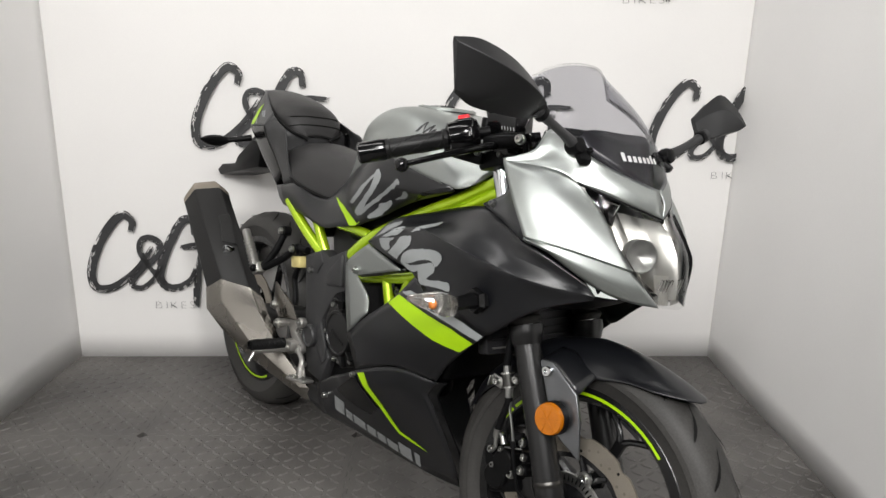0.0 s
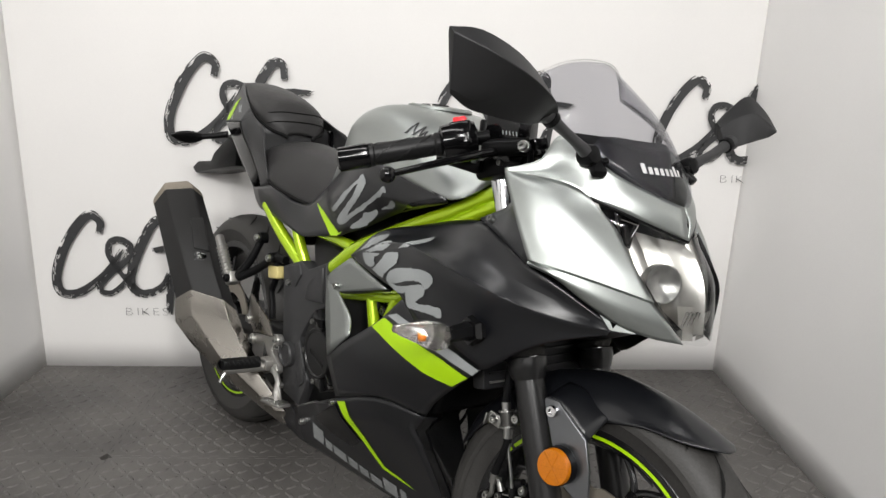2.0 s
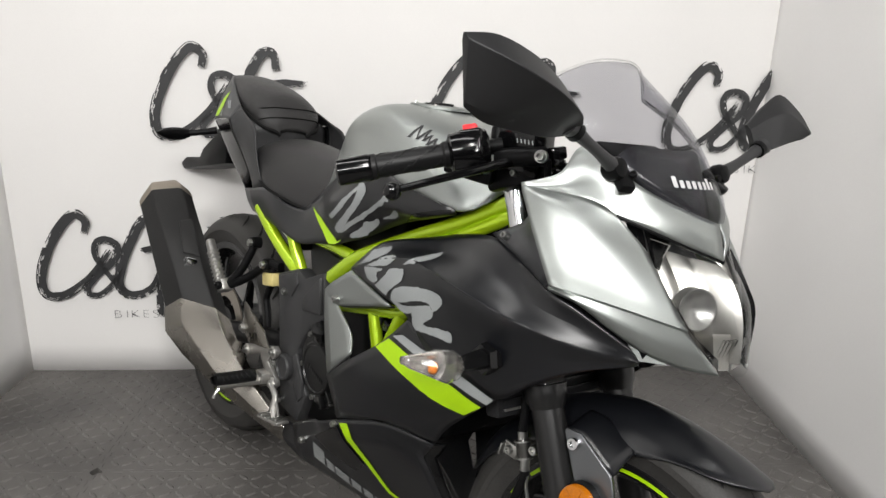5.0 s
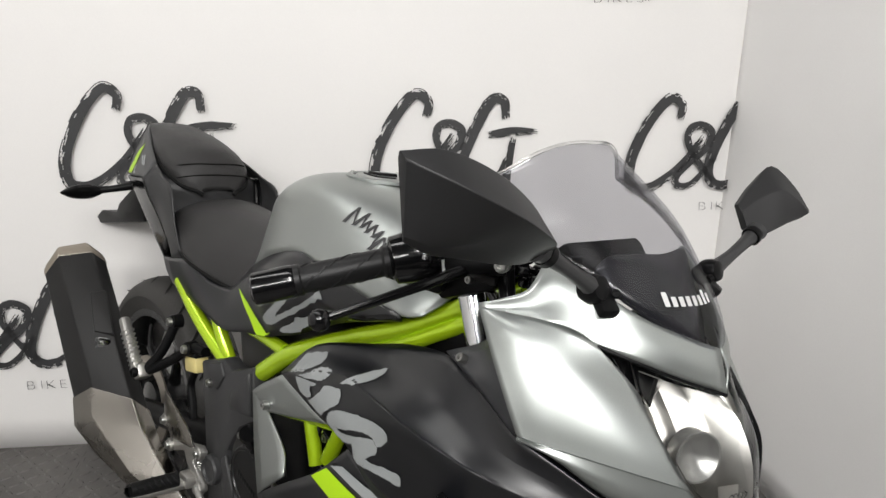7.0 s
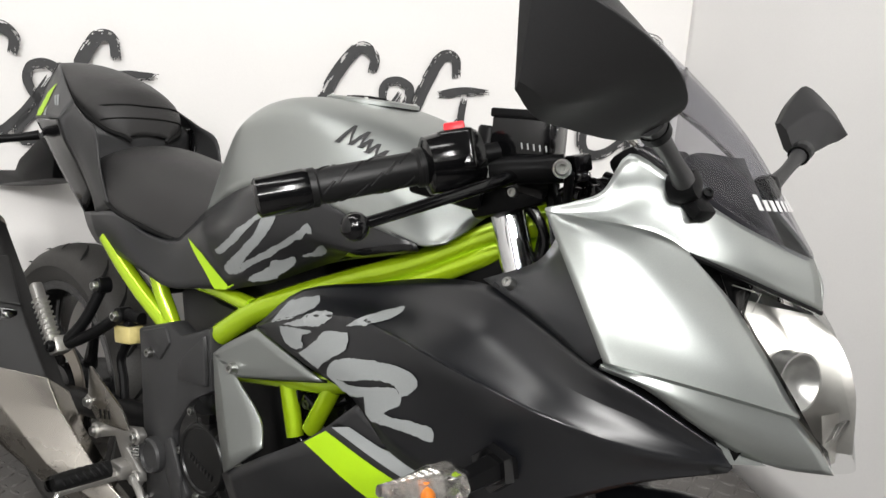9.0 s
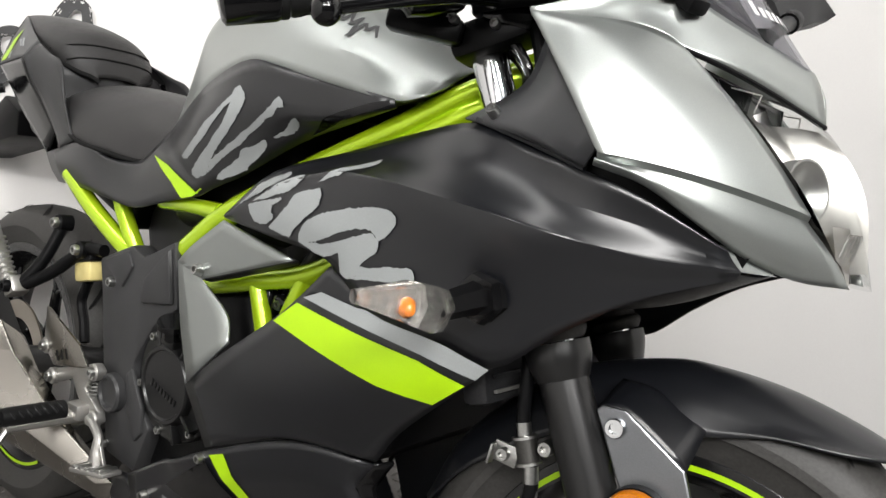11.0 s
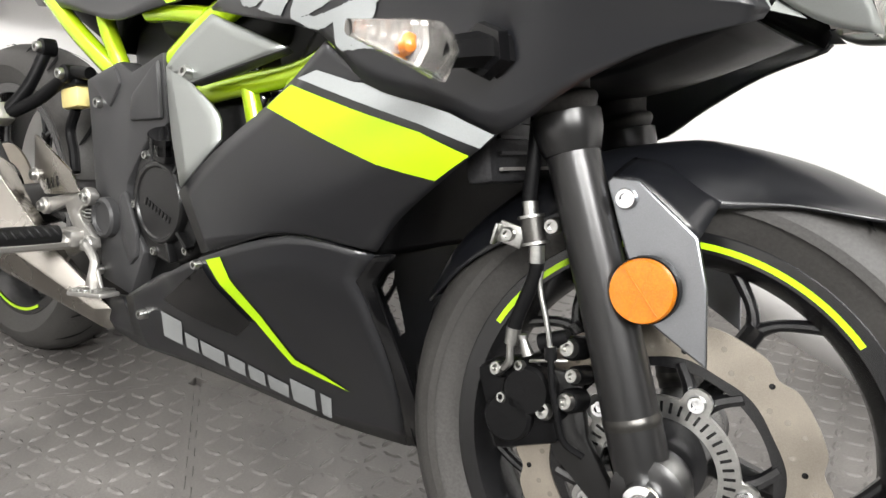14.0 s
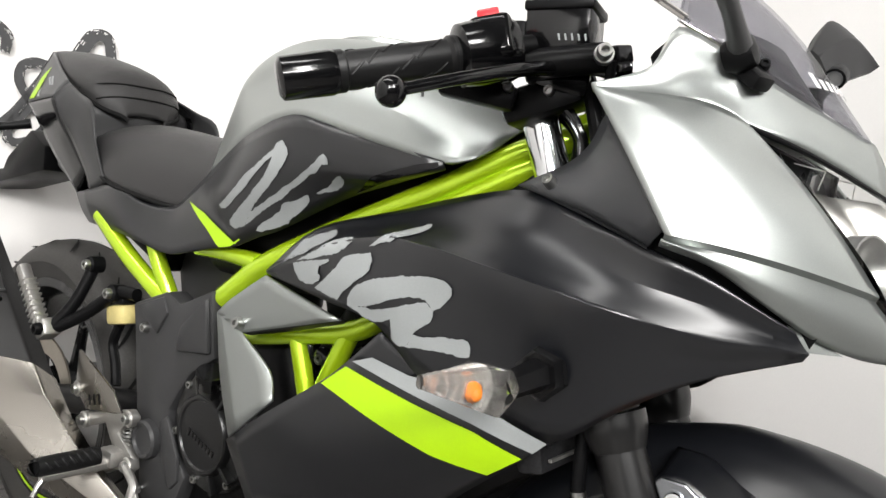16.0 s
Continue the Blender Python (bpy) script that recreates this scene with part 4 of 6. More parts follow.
# brake caliper and its lines
caliper = part("brake_caliper", box((0.070, 0.040, 0.085), (1.195, -0.070, 0.318), (0, -24, 0), 0.008), M_BLACK, bike, "black brake caliper")
for x, z in ((1.206, 0.337), (1.192, 0.306)):
    part("caliper_piston", lathe([(0.024, -0.02), (0.024, 0.012), (0.021, 0.016), (0.0005, 0.016)], 32, (x, -0.086, z), (0, -1, 0)), M_ENGINE, caliper)
for x, z, r in ((1.174, 0.349, 0.0070), (1.1965, 0.358, 0.0055), (1.2395, 0.387, 0.0085), (1.248, 0.363, 0.0068), (1.246, 0.338, 0.0085), (1.227, 0.323, 0.0085), (1.1845, 0.323, 0.0055)):
    part("bolt_boss", lathe([(r * 1.35, -0.022), (r * 1.35, 0.0), (r * 1.15, 0.003)], 16, (x, -0.094, z), (-0.2, -1, 0.1)), M_BLACK, caliper)
    bolt("caliper_bolt", (x, -0.097, z), (-0.3, -1, 0.2), r, caliper, M_ZINC, 0.006)
part("slide_pin", tube([(1.2104, -0.095, 0.384), (1.236, -0.095, 0.397)], [0.009, 0.0075], 16, 1), M_BLACK, caliper)
part("pad_spring", tube([(1.205, -0.100, 0.366), (1.222, -0.104, 0.372), (1.240, -0.100, 0.376)], 0.0016, 8), M_ZINC, caliper)
nipple = part("bleed_nipple", tube([(1.2031, -0.103, 0.372), (1.1965, -0.105, 0.386)], [0.0060, 0.0036], 12, 1), M_ZINC, caliper)
part("nipple_cap", tube([(1.1965, -0.105, 0.386), (1.1955, -0.105, 0.390)], 0.0050, 12, 1), M_ZINC, nipple)
part("caliper_bracket", prism([(1.205, 0.355), (1.245, 0.360), (1.265, 0.300), (1.305, 0.250), (1.290, 0.235), (1.235, 0.275), (1.215, 0.310)], -0.075, -0.062, 0.003), M_FORK, caliper)
hose = part("brake_hose", tube([(1.170, -0.103, 0.620), (1.1758, -0.105, 0.5588), (1.180, -0.105, 0.505), (1.193, -0.105, 0.472), (1.197, -0.105, 0.448), (1.1877, -0.105, 0.4075), (1.1856, -0.105, 0.392)], 0.0068, 12), M_BLACK, bike, "black brake hose with zinc fittings")
part("hose_sleeve", tube([(1.1795, -0.105, 0.512), (1.1830, -0.105, 0.498)], 0.0074, 14, 1), M_ZINC, hose)
part("hose_sleeve", tube([(1.1935, -0.105, 0.474), (1.1962, -0.105, 0.458)], 0.0074, 14, 1), M_ZINC, hose)
part("hose_clamp", tube([(1.1828, -0.105, 0.500), (1.1922, -0.105, 0.474)], 0.0108, 20, 1), M_STEP, hose)
for k, (x, z) in enumerate(((1.1832, 0.4985), (1.1918, 0.4755))):
    part("clamp_lip", lathe([(0.0108, -0.0015), (0.0128, -0.0012), (0.0128, 0.0012), (0.0108, 0.0015)], 20, (x, -0.105, z), (0.34, 0, -0.94)), M_ZINC, hose)
tab = part("hose_tab", box((0.026, 0.004, 0.020), (1.168, -0.108, 0.479), (0, 8, 0), 0.0015), M_ZINC, hose)
part("tab_lip", box((0.003, 0.012, 0.020), (1.1555, -0.113, 0.4775), (0, 8, 0), 0.001), M_ZINC, tab)
bolt("tab_bolt", (1.167, -0.112, 0.479), (0, -1, 0), 0.0066, hose, M_ZINC, 0.005)
bolt("tab_bolt", (1.206, -0.106, 0.494), (0, -1, 0), 0.0075, hose, M_ZINC, 0.006)
part("hose_end", tube([(1.1856, -0.105, 0.394), (1.1851, -0.105, 0.378)], [0.0072, 0.0062], 12, 1), M_ZINC, hose)
part("hose_pipe", tube([(1.1851, -0.105, 0.378), (1.1863, -0.104, 0.3614), (1.180, -0.100, 0.352)], 0.0040, 10), M_ZINC, hose)
wire = part("sensor_wire", tube([(1.2245, -0.105, 0.380), (1.232, -0.105, 0.350), (1.2398, -0.103, 0.327), (1.250, -0.100, 0.302), (1.2692, -0.095, 0.292)], 0.0034, 8), M_BLACK, bike, "black wheel sensor wire with a bare upper rod")
part("wire_rod", tube([(1.2020, -0.105, 0.452), (1.2041, -0.105, 0.436), (1.2175, -0.105, 0.403), (1.2245, -0.105, 0.380)], 0.0026, 8), M_ZINC, wire)
part("wire_plug", tube([(1.2235, -0.105, 0.386), (1.2260, -0.105, 0.374)], 0.0056, 12, 1), M_BLACK, wire)

# turn what steers, to its left
AXIS = (Vector((1.30, 0, 0.287)), Vector((-0.407, 0, 0.914)))
STEER = Matrix.Translation((-0.002, 0, -0.0145)) @ Matrix.Translation(AXIS[0]) @ Matrix.Rotation(radians(9), 4, AXIS[1]) @ Matrix.Translation(-AXIS[0])
for ob in set(bpy.data.objects) - front_before:
    if ob.type == "MESH":
        ob.data.transform(STEER)

rear_wheel = wheel("rear_wheel", REAR, 0.300, 0.064, 0.222, "rear wheel with black spoked rim", ((150, 240),))
part("rear_disc", lathe([(0.075, -0.002), (0.075, 0.002), (0.11, 0.002), (0.11, -0.002), (0.075, -0.002)], 60, (REAR[0], -0.055, REAR[2]), (0, -1, 0), caps=False), M_DISC, rear_wheel)

# frame
for s in (-1, 1):
    q = lambda pts: [(x, s * y, z) for x, y, z in pts]
    rail = part("frame_rail", tube(q([(1.128, 0.036, 0.846), (1.062, 0.070, 0.818), (0.976, 0.100, 0.767), (0.875, 0.106, 0.721), (0.787, 0.108, 0.680), (0.711, 0.110, 0.640), (0.640, 0.112, 0.587)]), [0.0140, 0.0142, 0.0145, 0.0150, 0.0158, 0.0168, 0.0170], 18), M_LIME, bike, "lime trellis frame tube")
    part("frame_flange", tube(q([(1.100, 0.052, 0.812), (1.060, 0.074, 0.794), (0.978, 0.103, 0.744), (0.900, 0.107, 0.712)]), [0.0130, 0.0130, 0.0115, 0.0080], 14), M_LIME, rail)
    part("frame_brace", tube(q([(0.700, 0.118, 0.548), (0.800, 0.118, 0.572), (0.905, 0.118, 0.600), (0.985, 0.11, 0.66)]), 0.0135, 14), M_LIME, bike, "lime trellis frame tube")
    part("frame_brace", tube(q([(0.800, 0.118, 0.570), (0.826, 0.118, 0.500)]), 0.012, 14), M_LIME, bike, "lime trellis frame tube")
    part("frame_brace", tube(q([(0.890, 0.118, 0.595), (0.855, 0.118, 0.520)]), 0.0125, 14), M_LIME, bike, "lime trellis frame tube")
    part("subframe_tube", tube(q([(0.290, 0.110, 0.660), (0.380, 0.114, 0.613), (0.470, 0.108, 0.566), (0.530, 0.094, 0.532)]), 0.0140, 14), M_LIME, bike, "lime subframe tube")
    part("subframe_tube", tube(q([(0.438, 0.108, 0.660), (0.462, 0.108, 0.615), (0.488, 0.102, 0.570), (0.505, 0.094, 0.530)]), 0.0128, 14), M_LIME, bike, "lime subframe tube")
    part("frame_link", tube(q([(0.705, 0.112, 0.646), (0.630, 0.110, 0.648), (0.560, 0.104, 0.645)]), 0.012, 14), M_LIME, bike, "lime frame link tube")

# engine and the dark things behind the panels
engine = part("engine", box((0.30, 0.22, 0.30), (0.655, 0, 0.400), (0, -8, 0), 0.03, 3), M_ENGINE, bike, "black engine block")
part("cylinder", box((0.16, 0.18, 0.20), (0.890, 0, 0.545), (0, 35, 0), 0.02, 3), M_ENGINE, engine)
clutch = part("clutch_cover", lathe([(0.084, -0.03), (0.082, 0.002), (0.079, 0.006), (0.070, 0.008), (0.060, 0.009), (0.057, 0.010), (0.055, 0.018), (0.052, 0.021), (0.048, 0.021), (0.046, 0.0185), (0.0005, 0.019)], 56, (0.657, -0.124, 0.404), (0, -1, 0)), M_CASE, engine, "satin black clutch cover")
for a in (-0.30, 0.12, 0.62, 2.2, 2.75):
    part("cover_rib", box((0.006, 0.014, 0.034), (0.657 + 0.064 * math.sin(a), -0.136, 0.404 + 0.064 * math.cos(a)), (0, math.degrees(a), 0), 0.0015), M_CASE, clutch)
part("cover_boss", box((0.030, 0.030, 0.034), (0.662, -0.132, 0.474), (0, 8, 0), 0.004), M_CASE, clutch)
for k in range(8):
    part("cover_letter", box((0.0050, 0.0016, 0.0085 if k else 0.011), (0.630 + 0.0078 * k, -0.1435, 0.4015 - 0.0022 * k), (0, 14, 0), 0.0004), M_CASE, clutch)
for k in range(6):
    a = k * 1.047 + 0.3
    bolt("case_bolt", (0.657 + 0.075 * math.sin(a), -0.130, 0.404 + 0.075 * math.cos(a)), (0, -1, 0), 0.006, engine, M_ZINC, 0.005)
part("oil_filler", lathe([(0.012, 0), (0.012, 0.02), (0.02, 0.02), (0.02, 0.028)], 20, (0.665, -0.14, 0.47), (0.3, -0.3, 1)), M_GLOSS, engine)
cover = part("frame_cover", prism([(0.458, 0.505), (0.448, 0.545), (0.534, 0.578), (0.568, 0.566), (0.639, 0.598), (0.658, 0.507), (0.606, 0.474), (0.577, 0.432), (0.563, 0.410), (0.566, 0.380), (0.600, 0.345), (0.614, 0.325), (0.585, 0.255), (0.506, 0.262), (0.480, 0.390)], -0.100, -0.134, 0.005), M_MATT, bike, "matt dark frame cover")
part("cover_facet", prism([(0.575, 0.500), (0.580, 0.536), (0.636, 0.588), (0.652, 0.512)], -0.130, -0.142, 0.006), M_MATT, cover)
part("cover_facet", prism([(0.462, 0.545), (0.530, 0.570), (0.545, 0.548), (0.520, 0.512)], -0.130, -0.138, 0.004), M_MATT, cover)
bolt("cover_bolt", (0.490, -0.136, 0.516), (0, -1, 0), 0.0075, cover)
part("cover_facet", prism([(0.552, 0.392), (0.566, 0.404), (0.600, 0.352), (0.604, 0.318), (0.586, 0.300), (0.560, 0.340)], -0.130, -0.139, 0.004), M_MATT, cover)
bolt("cover_bolt", (0.506, -0.136, 0.275), (0, -1, 0), 0.007, cover)
part("pivot_cap", lathe([(0.029, -0.01), (0.029, 0.006), (0.026, 0.010), (0.022, 0.010), (0.020, 0.006), (0.0005, 0.006)], 40, (0.523, -0.138, 0.357), (0, -1, 0)), M_MATT, cover)
# added black block that shuts the view through the dark space behind the frame
part("inner_filler", box((0.36, 0.16, 0.15), (0.955, 0, 0.685), (0, -18, 0), 0.02, 3), M_BLACK, bike, "black inner shroud")
rnd = random.Random(9)
for k in range(9):
    at = (rnd.uniform(0.775, 0.905), -rnd.uniform(0.090, 0.108), rnd.uniform(0.500, 0.585))
    part("engine_fitting", box((rnd.uniform(0.012, 0.030), 0.02, rnd.uniform(0.010, 0.024)), at, (0, rnd.uniform(-40, 40), 0), 0.004), M_GLOSS if k % 2 else M_ENGINE, engine)
part("coolant_hose", tube([(0.790, -0.104, 0.590), (0.815, -0.108, 0.555), (0.812, -0.106, 0.510), (0.835, -0.104, 0.480)], 0.009, 12), M_GLOSS, engine)
part("plug_lead", tube([(0.900, -0.104, 0.575), (0.870, -0.112, 0.552), (0.850, -0.110, 0.515)], 0.005, 10), M_GLOSS, engine)
bolt("engine_bolt", (0.838, -0.112, 0.548), (0, -1, 0), 0.007, engine)
bolt("engine_bolt", (0.862, -0.112, 0.520), (0, -1, 0), 0.006, engine)
tab = part("frame_tab", box((0.030, 0.006, 0.016), (1.003, -0.068, 0.755), (0, 40, 0), 0.002), M_LIME, bike, "lime frame tab with hose fittings")
for at in ((1.015, -0.068, 0.772), (1.024, -0.072, 0.754)):
    bolt("tab_bolt", at, (0.2, -1, 0.3), 0.0058, tab, M_ZINC, 0.006)
bolt("tab_nut", (1.041, -0.068, 0.784), (0.2, -1, 0.3), 0.0065, tab, M_ZINC, 0.008)
part("coolant_hose", tube([(1.041, -0.068, 0.769), (1.083, -0.068, 0.768)], 0.0075, 14, 2), M_GRIP, bike, "black rubber coolant hose")
part("coolant_hose", tube([(1.043, -0.058, 0.793), (1.025, -0.058, 0.777), (1.058, -0.058, 0.768)], 0.0085, 14), M_GRIP, bike, "black rubber coolant hose")
part("inner_fender", box((0.26, 0.10, 0.15), (0.545, 0, 0.600), (0, -16, 0), 0.03, 3), M_MATT, bike, "matt black inner fender")
part("airbox", box((0.28, 0.19, 0.18), (0.69, 0, 0.70), (0, 0, 0), 0.03, 3), M_BLACK, bike, "black airbox")
part("under_tray", box((0.42, 0.16, 0.10), (0.25, 0, 0.70), (0, 20, 0), 0.02, 3), M_BLACK, bike, "black under-seat tray")
part("head_stock", tube([(1.10, 0, 0.86), (1.16, 0, 0.70)], 0.045, 20), M_LIME, bike, "lime steering head")
radiator = part("radiator", box((0.030, 0.27, 0.24), (1.125, 0, 0.630), (0, -14, 0), 0.006), M_FIN, bike, "black radiator")
for k in range(14):
    z = 0.530 + 0.014 * k
    part("radiator_fin", box((0.004, 0.25, 0.003), (1.142 - (z - 0.63) * 0.25 + 0.002, 0, z), (0, -14, 0), 0), M_CAST if k == 0 else M_FIN, radiator)
# black sheet added in the shaded duct to close the view through it
part("duct_filler", face_out(patch([[(1.088, y, 0.560) for y in (-0.13, 0, 0.13)], [(1.046, y, 0.460) for y in (-0.125, 0, 0.125)], [(1.030, y, 0.416) for y in (-0.122, 0, 0.122)]]), (1, 0, 0)), M_BLACK, bike, "black air duct lining", mods=SHELL)
part("nose_lining", patch([[(1.345, -0.105, 0.676), (1.36, 0, 0.668), (1.345, 0.105, 0.676)], [(1.25, -0.10, 0.63), (1.27, 0, 0.625), (1.25, 0.10, 0.63)], [(1.16, -0.10, 0.60), (1.16, 0, 0.60), (1.16, 0.10, 0.60)]]), M_BLACK, bike, "black lining under the nose", mods=SHELL)
dash = part("dash", box((0.035, 0.15, 0.06), (1.215, 0, 0.905), (0, -40, 0), 0.010), M_BLACK, bike, "black instrument panel")
rnd = random.Random(4)
for k in range(16):
    at = (rnd.uniform(1.150, 1.222), -rnd.uniform(0.015, 0.105), rnd.uniform(0.880, 0.920))
    part("connector", box((rnd.uniform(0.012, 0.026), rnd.uniform(0.010, 0.024), rnd.uniform(0.010, 0.022)), at, (rnd.uniform(-20, 20), rnd.uniform(-20, 20), rnd.uniform(-30, 30)), 0.003), M_GLOSS if k % 2 else M_BLACK, dash)
for k in range(5):
    y = -0.03 - 0.016 * k
    part("dash_wire", tube([(1.140, y, 0.868), (1.175, y - 0.006, 0.893 + 0.003 * (k % 2)), (1.212, y, 0.880)], 0.0035, 8), M_GLOSS, dash)

# silencer
CANTOP = [(-0.103, -0.262, 0.597), (-0.108, -0.232, 0.640), (-0.088, -0.165, 0.652), (-0.062, -0.140, 0.630), (-0.050, -0.165, 0.580), (-0.075, -0.235, 0.566)]
CANBOT = [(0.188, -0.281, 0.395), (0.228, -0.258, 0.428), (0.300, -0.205, 0.420), (0.315, -0.175, 0.395), (0.292, -0.185, 0.345), (0.222, -0.255, 0.343)]


def loft(name, rings, mat, parent, label="", bevel=0.004):
    bm = bmesh.new()
    vs = add_grid(bm, rings, True)
    bm.faces.new(reversed(vs[0]))
    bm.faces.new(vs[-1])
    bmesh.ops.recalc_face_normals(bm, faces=bm.faces)
    if bevel:
        bmesh.ops.bevel(bm, geom=list(bm.edges), offset=bevel, segments=3, affect="EDGES", profile=0.6)
    return part(name, bm, mat, parent, label, smooth=40)


def between(a, b, t, grow=1.0):
    mid = [Vector(p).lerp(Vector(q), t) for p, q in zip(a, b)]
    c = sum(mid, Vector()) / len(mid)
    return [c + (p - c) * grow for p in mid]


can = loft("silencer", [between(CANTOP, CANBOT, 0.04), CANBOT], M_CAN, bike, "black hexagonal silencer with steel end cap")
loft("end_cap", [between(CANTOP, CANBOT, -0.05, 0.84), between(CANTOP, CANBOT, 0.0, 1.0), between(CANTOP, CANBOT, 0.05, 1.02)], M_TITAN, can)
SH0 = between(CANTOP, CANBOT, 0.985, 1.025)
SH1 = [(0.205, -0.285, 0.345), (0.262, -0.270, 0.385), (0.345, -0.205, 0.385), (0.365, -0.170, 0.350), (0.345, -0.175, 0.300), (0.262, -0.262, 0.305)]
SH2 = [(0.330, -0.235, 0.272), (0.375, -0.235, 0.308), (0.435, -0.185, 0.312), (0.445, -0.150, 0.280), (0.425, -0.150, 0.245), (0.365, -0.210, 0.245)]
SH3 = [(0.520, -0.150, 0.200), (0.525, -0.155, 0.222), (0.545, -0.140, 0.226), (0.550, -0.125, 0.212), (0.548, -0.122, 0.195), (0.530, -0.138, 0.190)]
loft("heat_shield", [SH0, SH1, SH2, SH3], M_STEEL, can, "brushed steel exhaust collector", bevel=0.002)
PLATE = [Vector(p) for p in ((0.028, -0.201, 0.570), (0.034, -0.168, 0.576), (0.154, -0.190, 0.507), (0.121, -0.222, 0.507))]
lift = (PLATE[1] - PLATE[0]).cross(PLATE[3] - PLATE[0]).normalized()
lift = lift if lift.y < 0 else -lift
loft("can_plate", [[p - lift * 0.010 for p in PLATE], [p.lerp(sum(PLATE, Vector()) / 4, 0.06) + lift * 0.007 for p in PLATE]], M_CAN, can, bevel=0.002)
bolt("can_bolt", (0.150, -0.215, 0.495), (0, -1, 0.3), 0.014, can, M_CHROME, 0.012)

# foot rests
hanger = part("foot_hanger", prism([(0.366, 0.356), (0.440, 0.378), (0.498, 0.396), (0.512, 0.388), (0.510, 0.374), (0.480, 0.366), (0.470, 0.352), (0.516, 0.326), (0.520, 0.312), (0.508, 0.304), (0.470, 0.296), (0.440, 0.280), (0.424, 0.286), (0.430, 0.302), (0.470, 0.316), (0.446, 0.340), (0.432, 0.358), (0.385, 0.338), (0.370, 0.340)], -0.142, -0.154, 0.003), M_CAST, bike, "cast aluminium foot rest hanger")
for x, z in ((0.375, 0.347), (0.501, 0.384), (0.508, 0.315), (0.349, 0.390)):
    part("bolt_boss", lathe([(0.013, -0.004), (0.013, 0.004), (0.011, 0.006)], 24, (x, -0.154, z), (0, -1, 0)), M_CAST, hanger)
    bolt("hanger_bolt", (x, -0.160, z), (0, -1, 0), 0.0085, hanger)
plate = part("heel_plate", prism([(0.346, 0.452), (0.352, 0.452), (0.456, 0.414), (0.472, 0.398), (0.484, 0.388), (0.468, 0.382), (0.381, 0.366), (0.362, 0.380), (0.346, 0.392)], -0.155, -0.159, 0.001), M_STEEL, hanger, "brushed steel heel plate")
for k in range(3):
    part("plate_slot", box((0.004, 0.001, 0.016), (0.392 + 0.014 * k, -0.1594, 0.384 + 0.004 * k), (0, -20, 0), 0), M_BLACK, plate)
helix = [(0.4845 + 0.007 * math.cos(k * 1.05), -0.146 + 0.007 * math.sin(k * 1.05), 0.362 - 0.0009 * k) for k in range(40)]
part("return_spring", tube(helix, 0.0012, 6, 1), M_ZINC, hanger)
peg = part("foot_peg", tube([(0.469, -0.182, 0.323), (0.471, -0.262, 0.326), (0.472, -0.272, 0.327)], [0.0145, 0.0135, 0.010], 16, 6), M_GRIP, bike, "black rubber foot peg on an aluminium core")
for k in range(7):
    y = -0.188 - 0.0115 * k
    part("peg_rib", tube([(0.4555, y + 0.002, 0.326), (0.461, y - 0.003, 0.334), (0.470, y - 0.005, 0.337), (0.480, y - 0.003, 0.3335), (0.4845, y + 0.002, 0.326)], 0.0022, 8, 3), M_GRIP, peg)
part("peg_core", tube([(0.470, -0.150, 0.312), (0.471, -0.262, 0.311)], [0.012, 0.008], 10, 1), M_CAST, peg)
part("peg_feeler", tube([(0.471, -0.256, 0.310), (0.473, -0.266, 0.298), (0.474, -0.272, 0.286)], [0.005, 0.0042, 0.0038], 10), M_ZINC, peg)
part("peg_joint", box((0.036, 0.026, 0.026), (0.472, -0.160, 0.319), bevel=0.006), M_CAST, peg)
pedal = part("brake_pedal", tube([(0.505, -0.160, 0.318), (0.540, -0.164, 0.300), (0.548, -0.170, 0.278), (0.560, -0.174, 0.262)], [0.007, 0.0065, 0.006, 0.006], 10), M_CAST, bike, "cast aluminium brake pedal with a toothed toe plate")
part("toe_plate", box((0.092, 0.030, 0.007), (0.556, -0.174, 0.257), (0, -12, 0), 0.002), M_CAST, pedal)
part("pedal_web", prism([(0.534, 0.302), (0.546, 0.300), (0.566, 0.262), (0.518, 0.252)], -0.162, -0.167, 0.001), M_CAST, pedal)
for k in range(5):
    part("toe_tooth", box((0.009, 0.028, 0.006), (0.522 + 0.0165 * k, -0.174, 0.2545 + 0.0035 * k), (0, -12, 0), 0.0015), M_ZINC, pedal)
rear_peg = part("pillion_peg", box((0.020, 0.020, 0.120), (0.243, -0.190, 0.520), (0, -43, 0), 0.006), M_CAST, bike, "folded aluminium pillion peg")
for k in range(9):
    u = -0.052 + 0.010 * k
    part("peg_rib", box((0.022, 0.0225, 0.004), (0.243 - u * 0.68, -0.190, 0.520 + u * 0.73), (0, -43, 0), 0.001), M_CAST, rear_peg)
part("peg_pivot", box((0.034, 0.030, 0.030), (0.283, -0.180, 0.474), (0, -30, 0), 0.006), M_CAST, rear_peg)
bolt("peg_bolt", (0.288, -0.198, 0.476), (0, -1, 0), 0.010, rear_peg, M_BLACK)
rear_hanger = part("pillion_hanger", tube([(0.290, -0.176, 0.478), (0.305, -0.150, 0.520), (0.314, -0.126, 0.582)], 0.010, 12), M_BLACK, bike, "black pillion foot rest bracket")
part("hanger_arm", tube([(0.290, -0.176, 0.474), (0.330, -0.145, 0.505), (0.386, -0.126, 0.548), (0.430, -0.118, 0.553)], 0.010, 12), M_BLACK, rear_hanger)
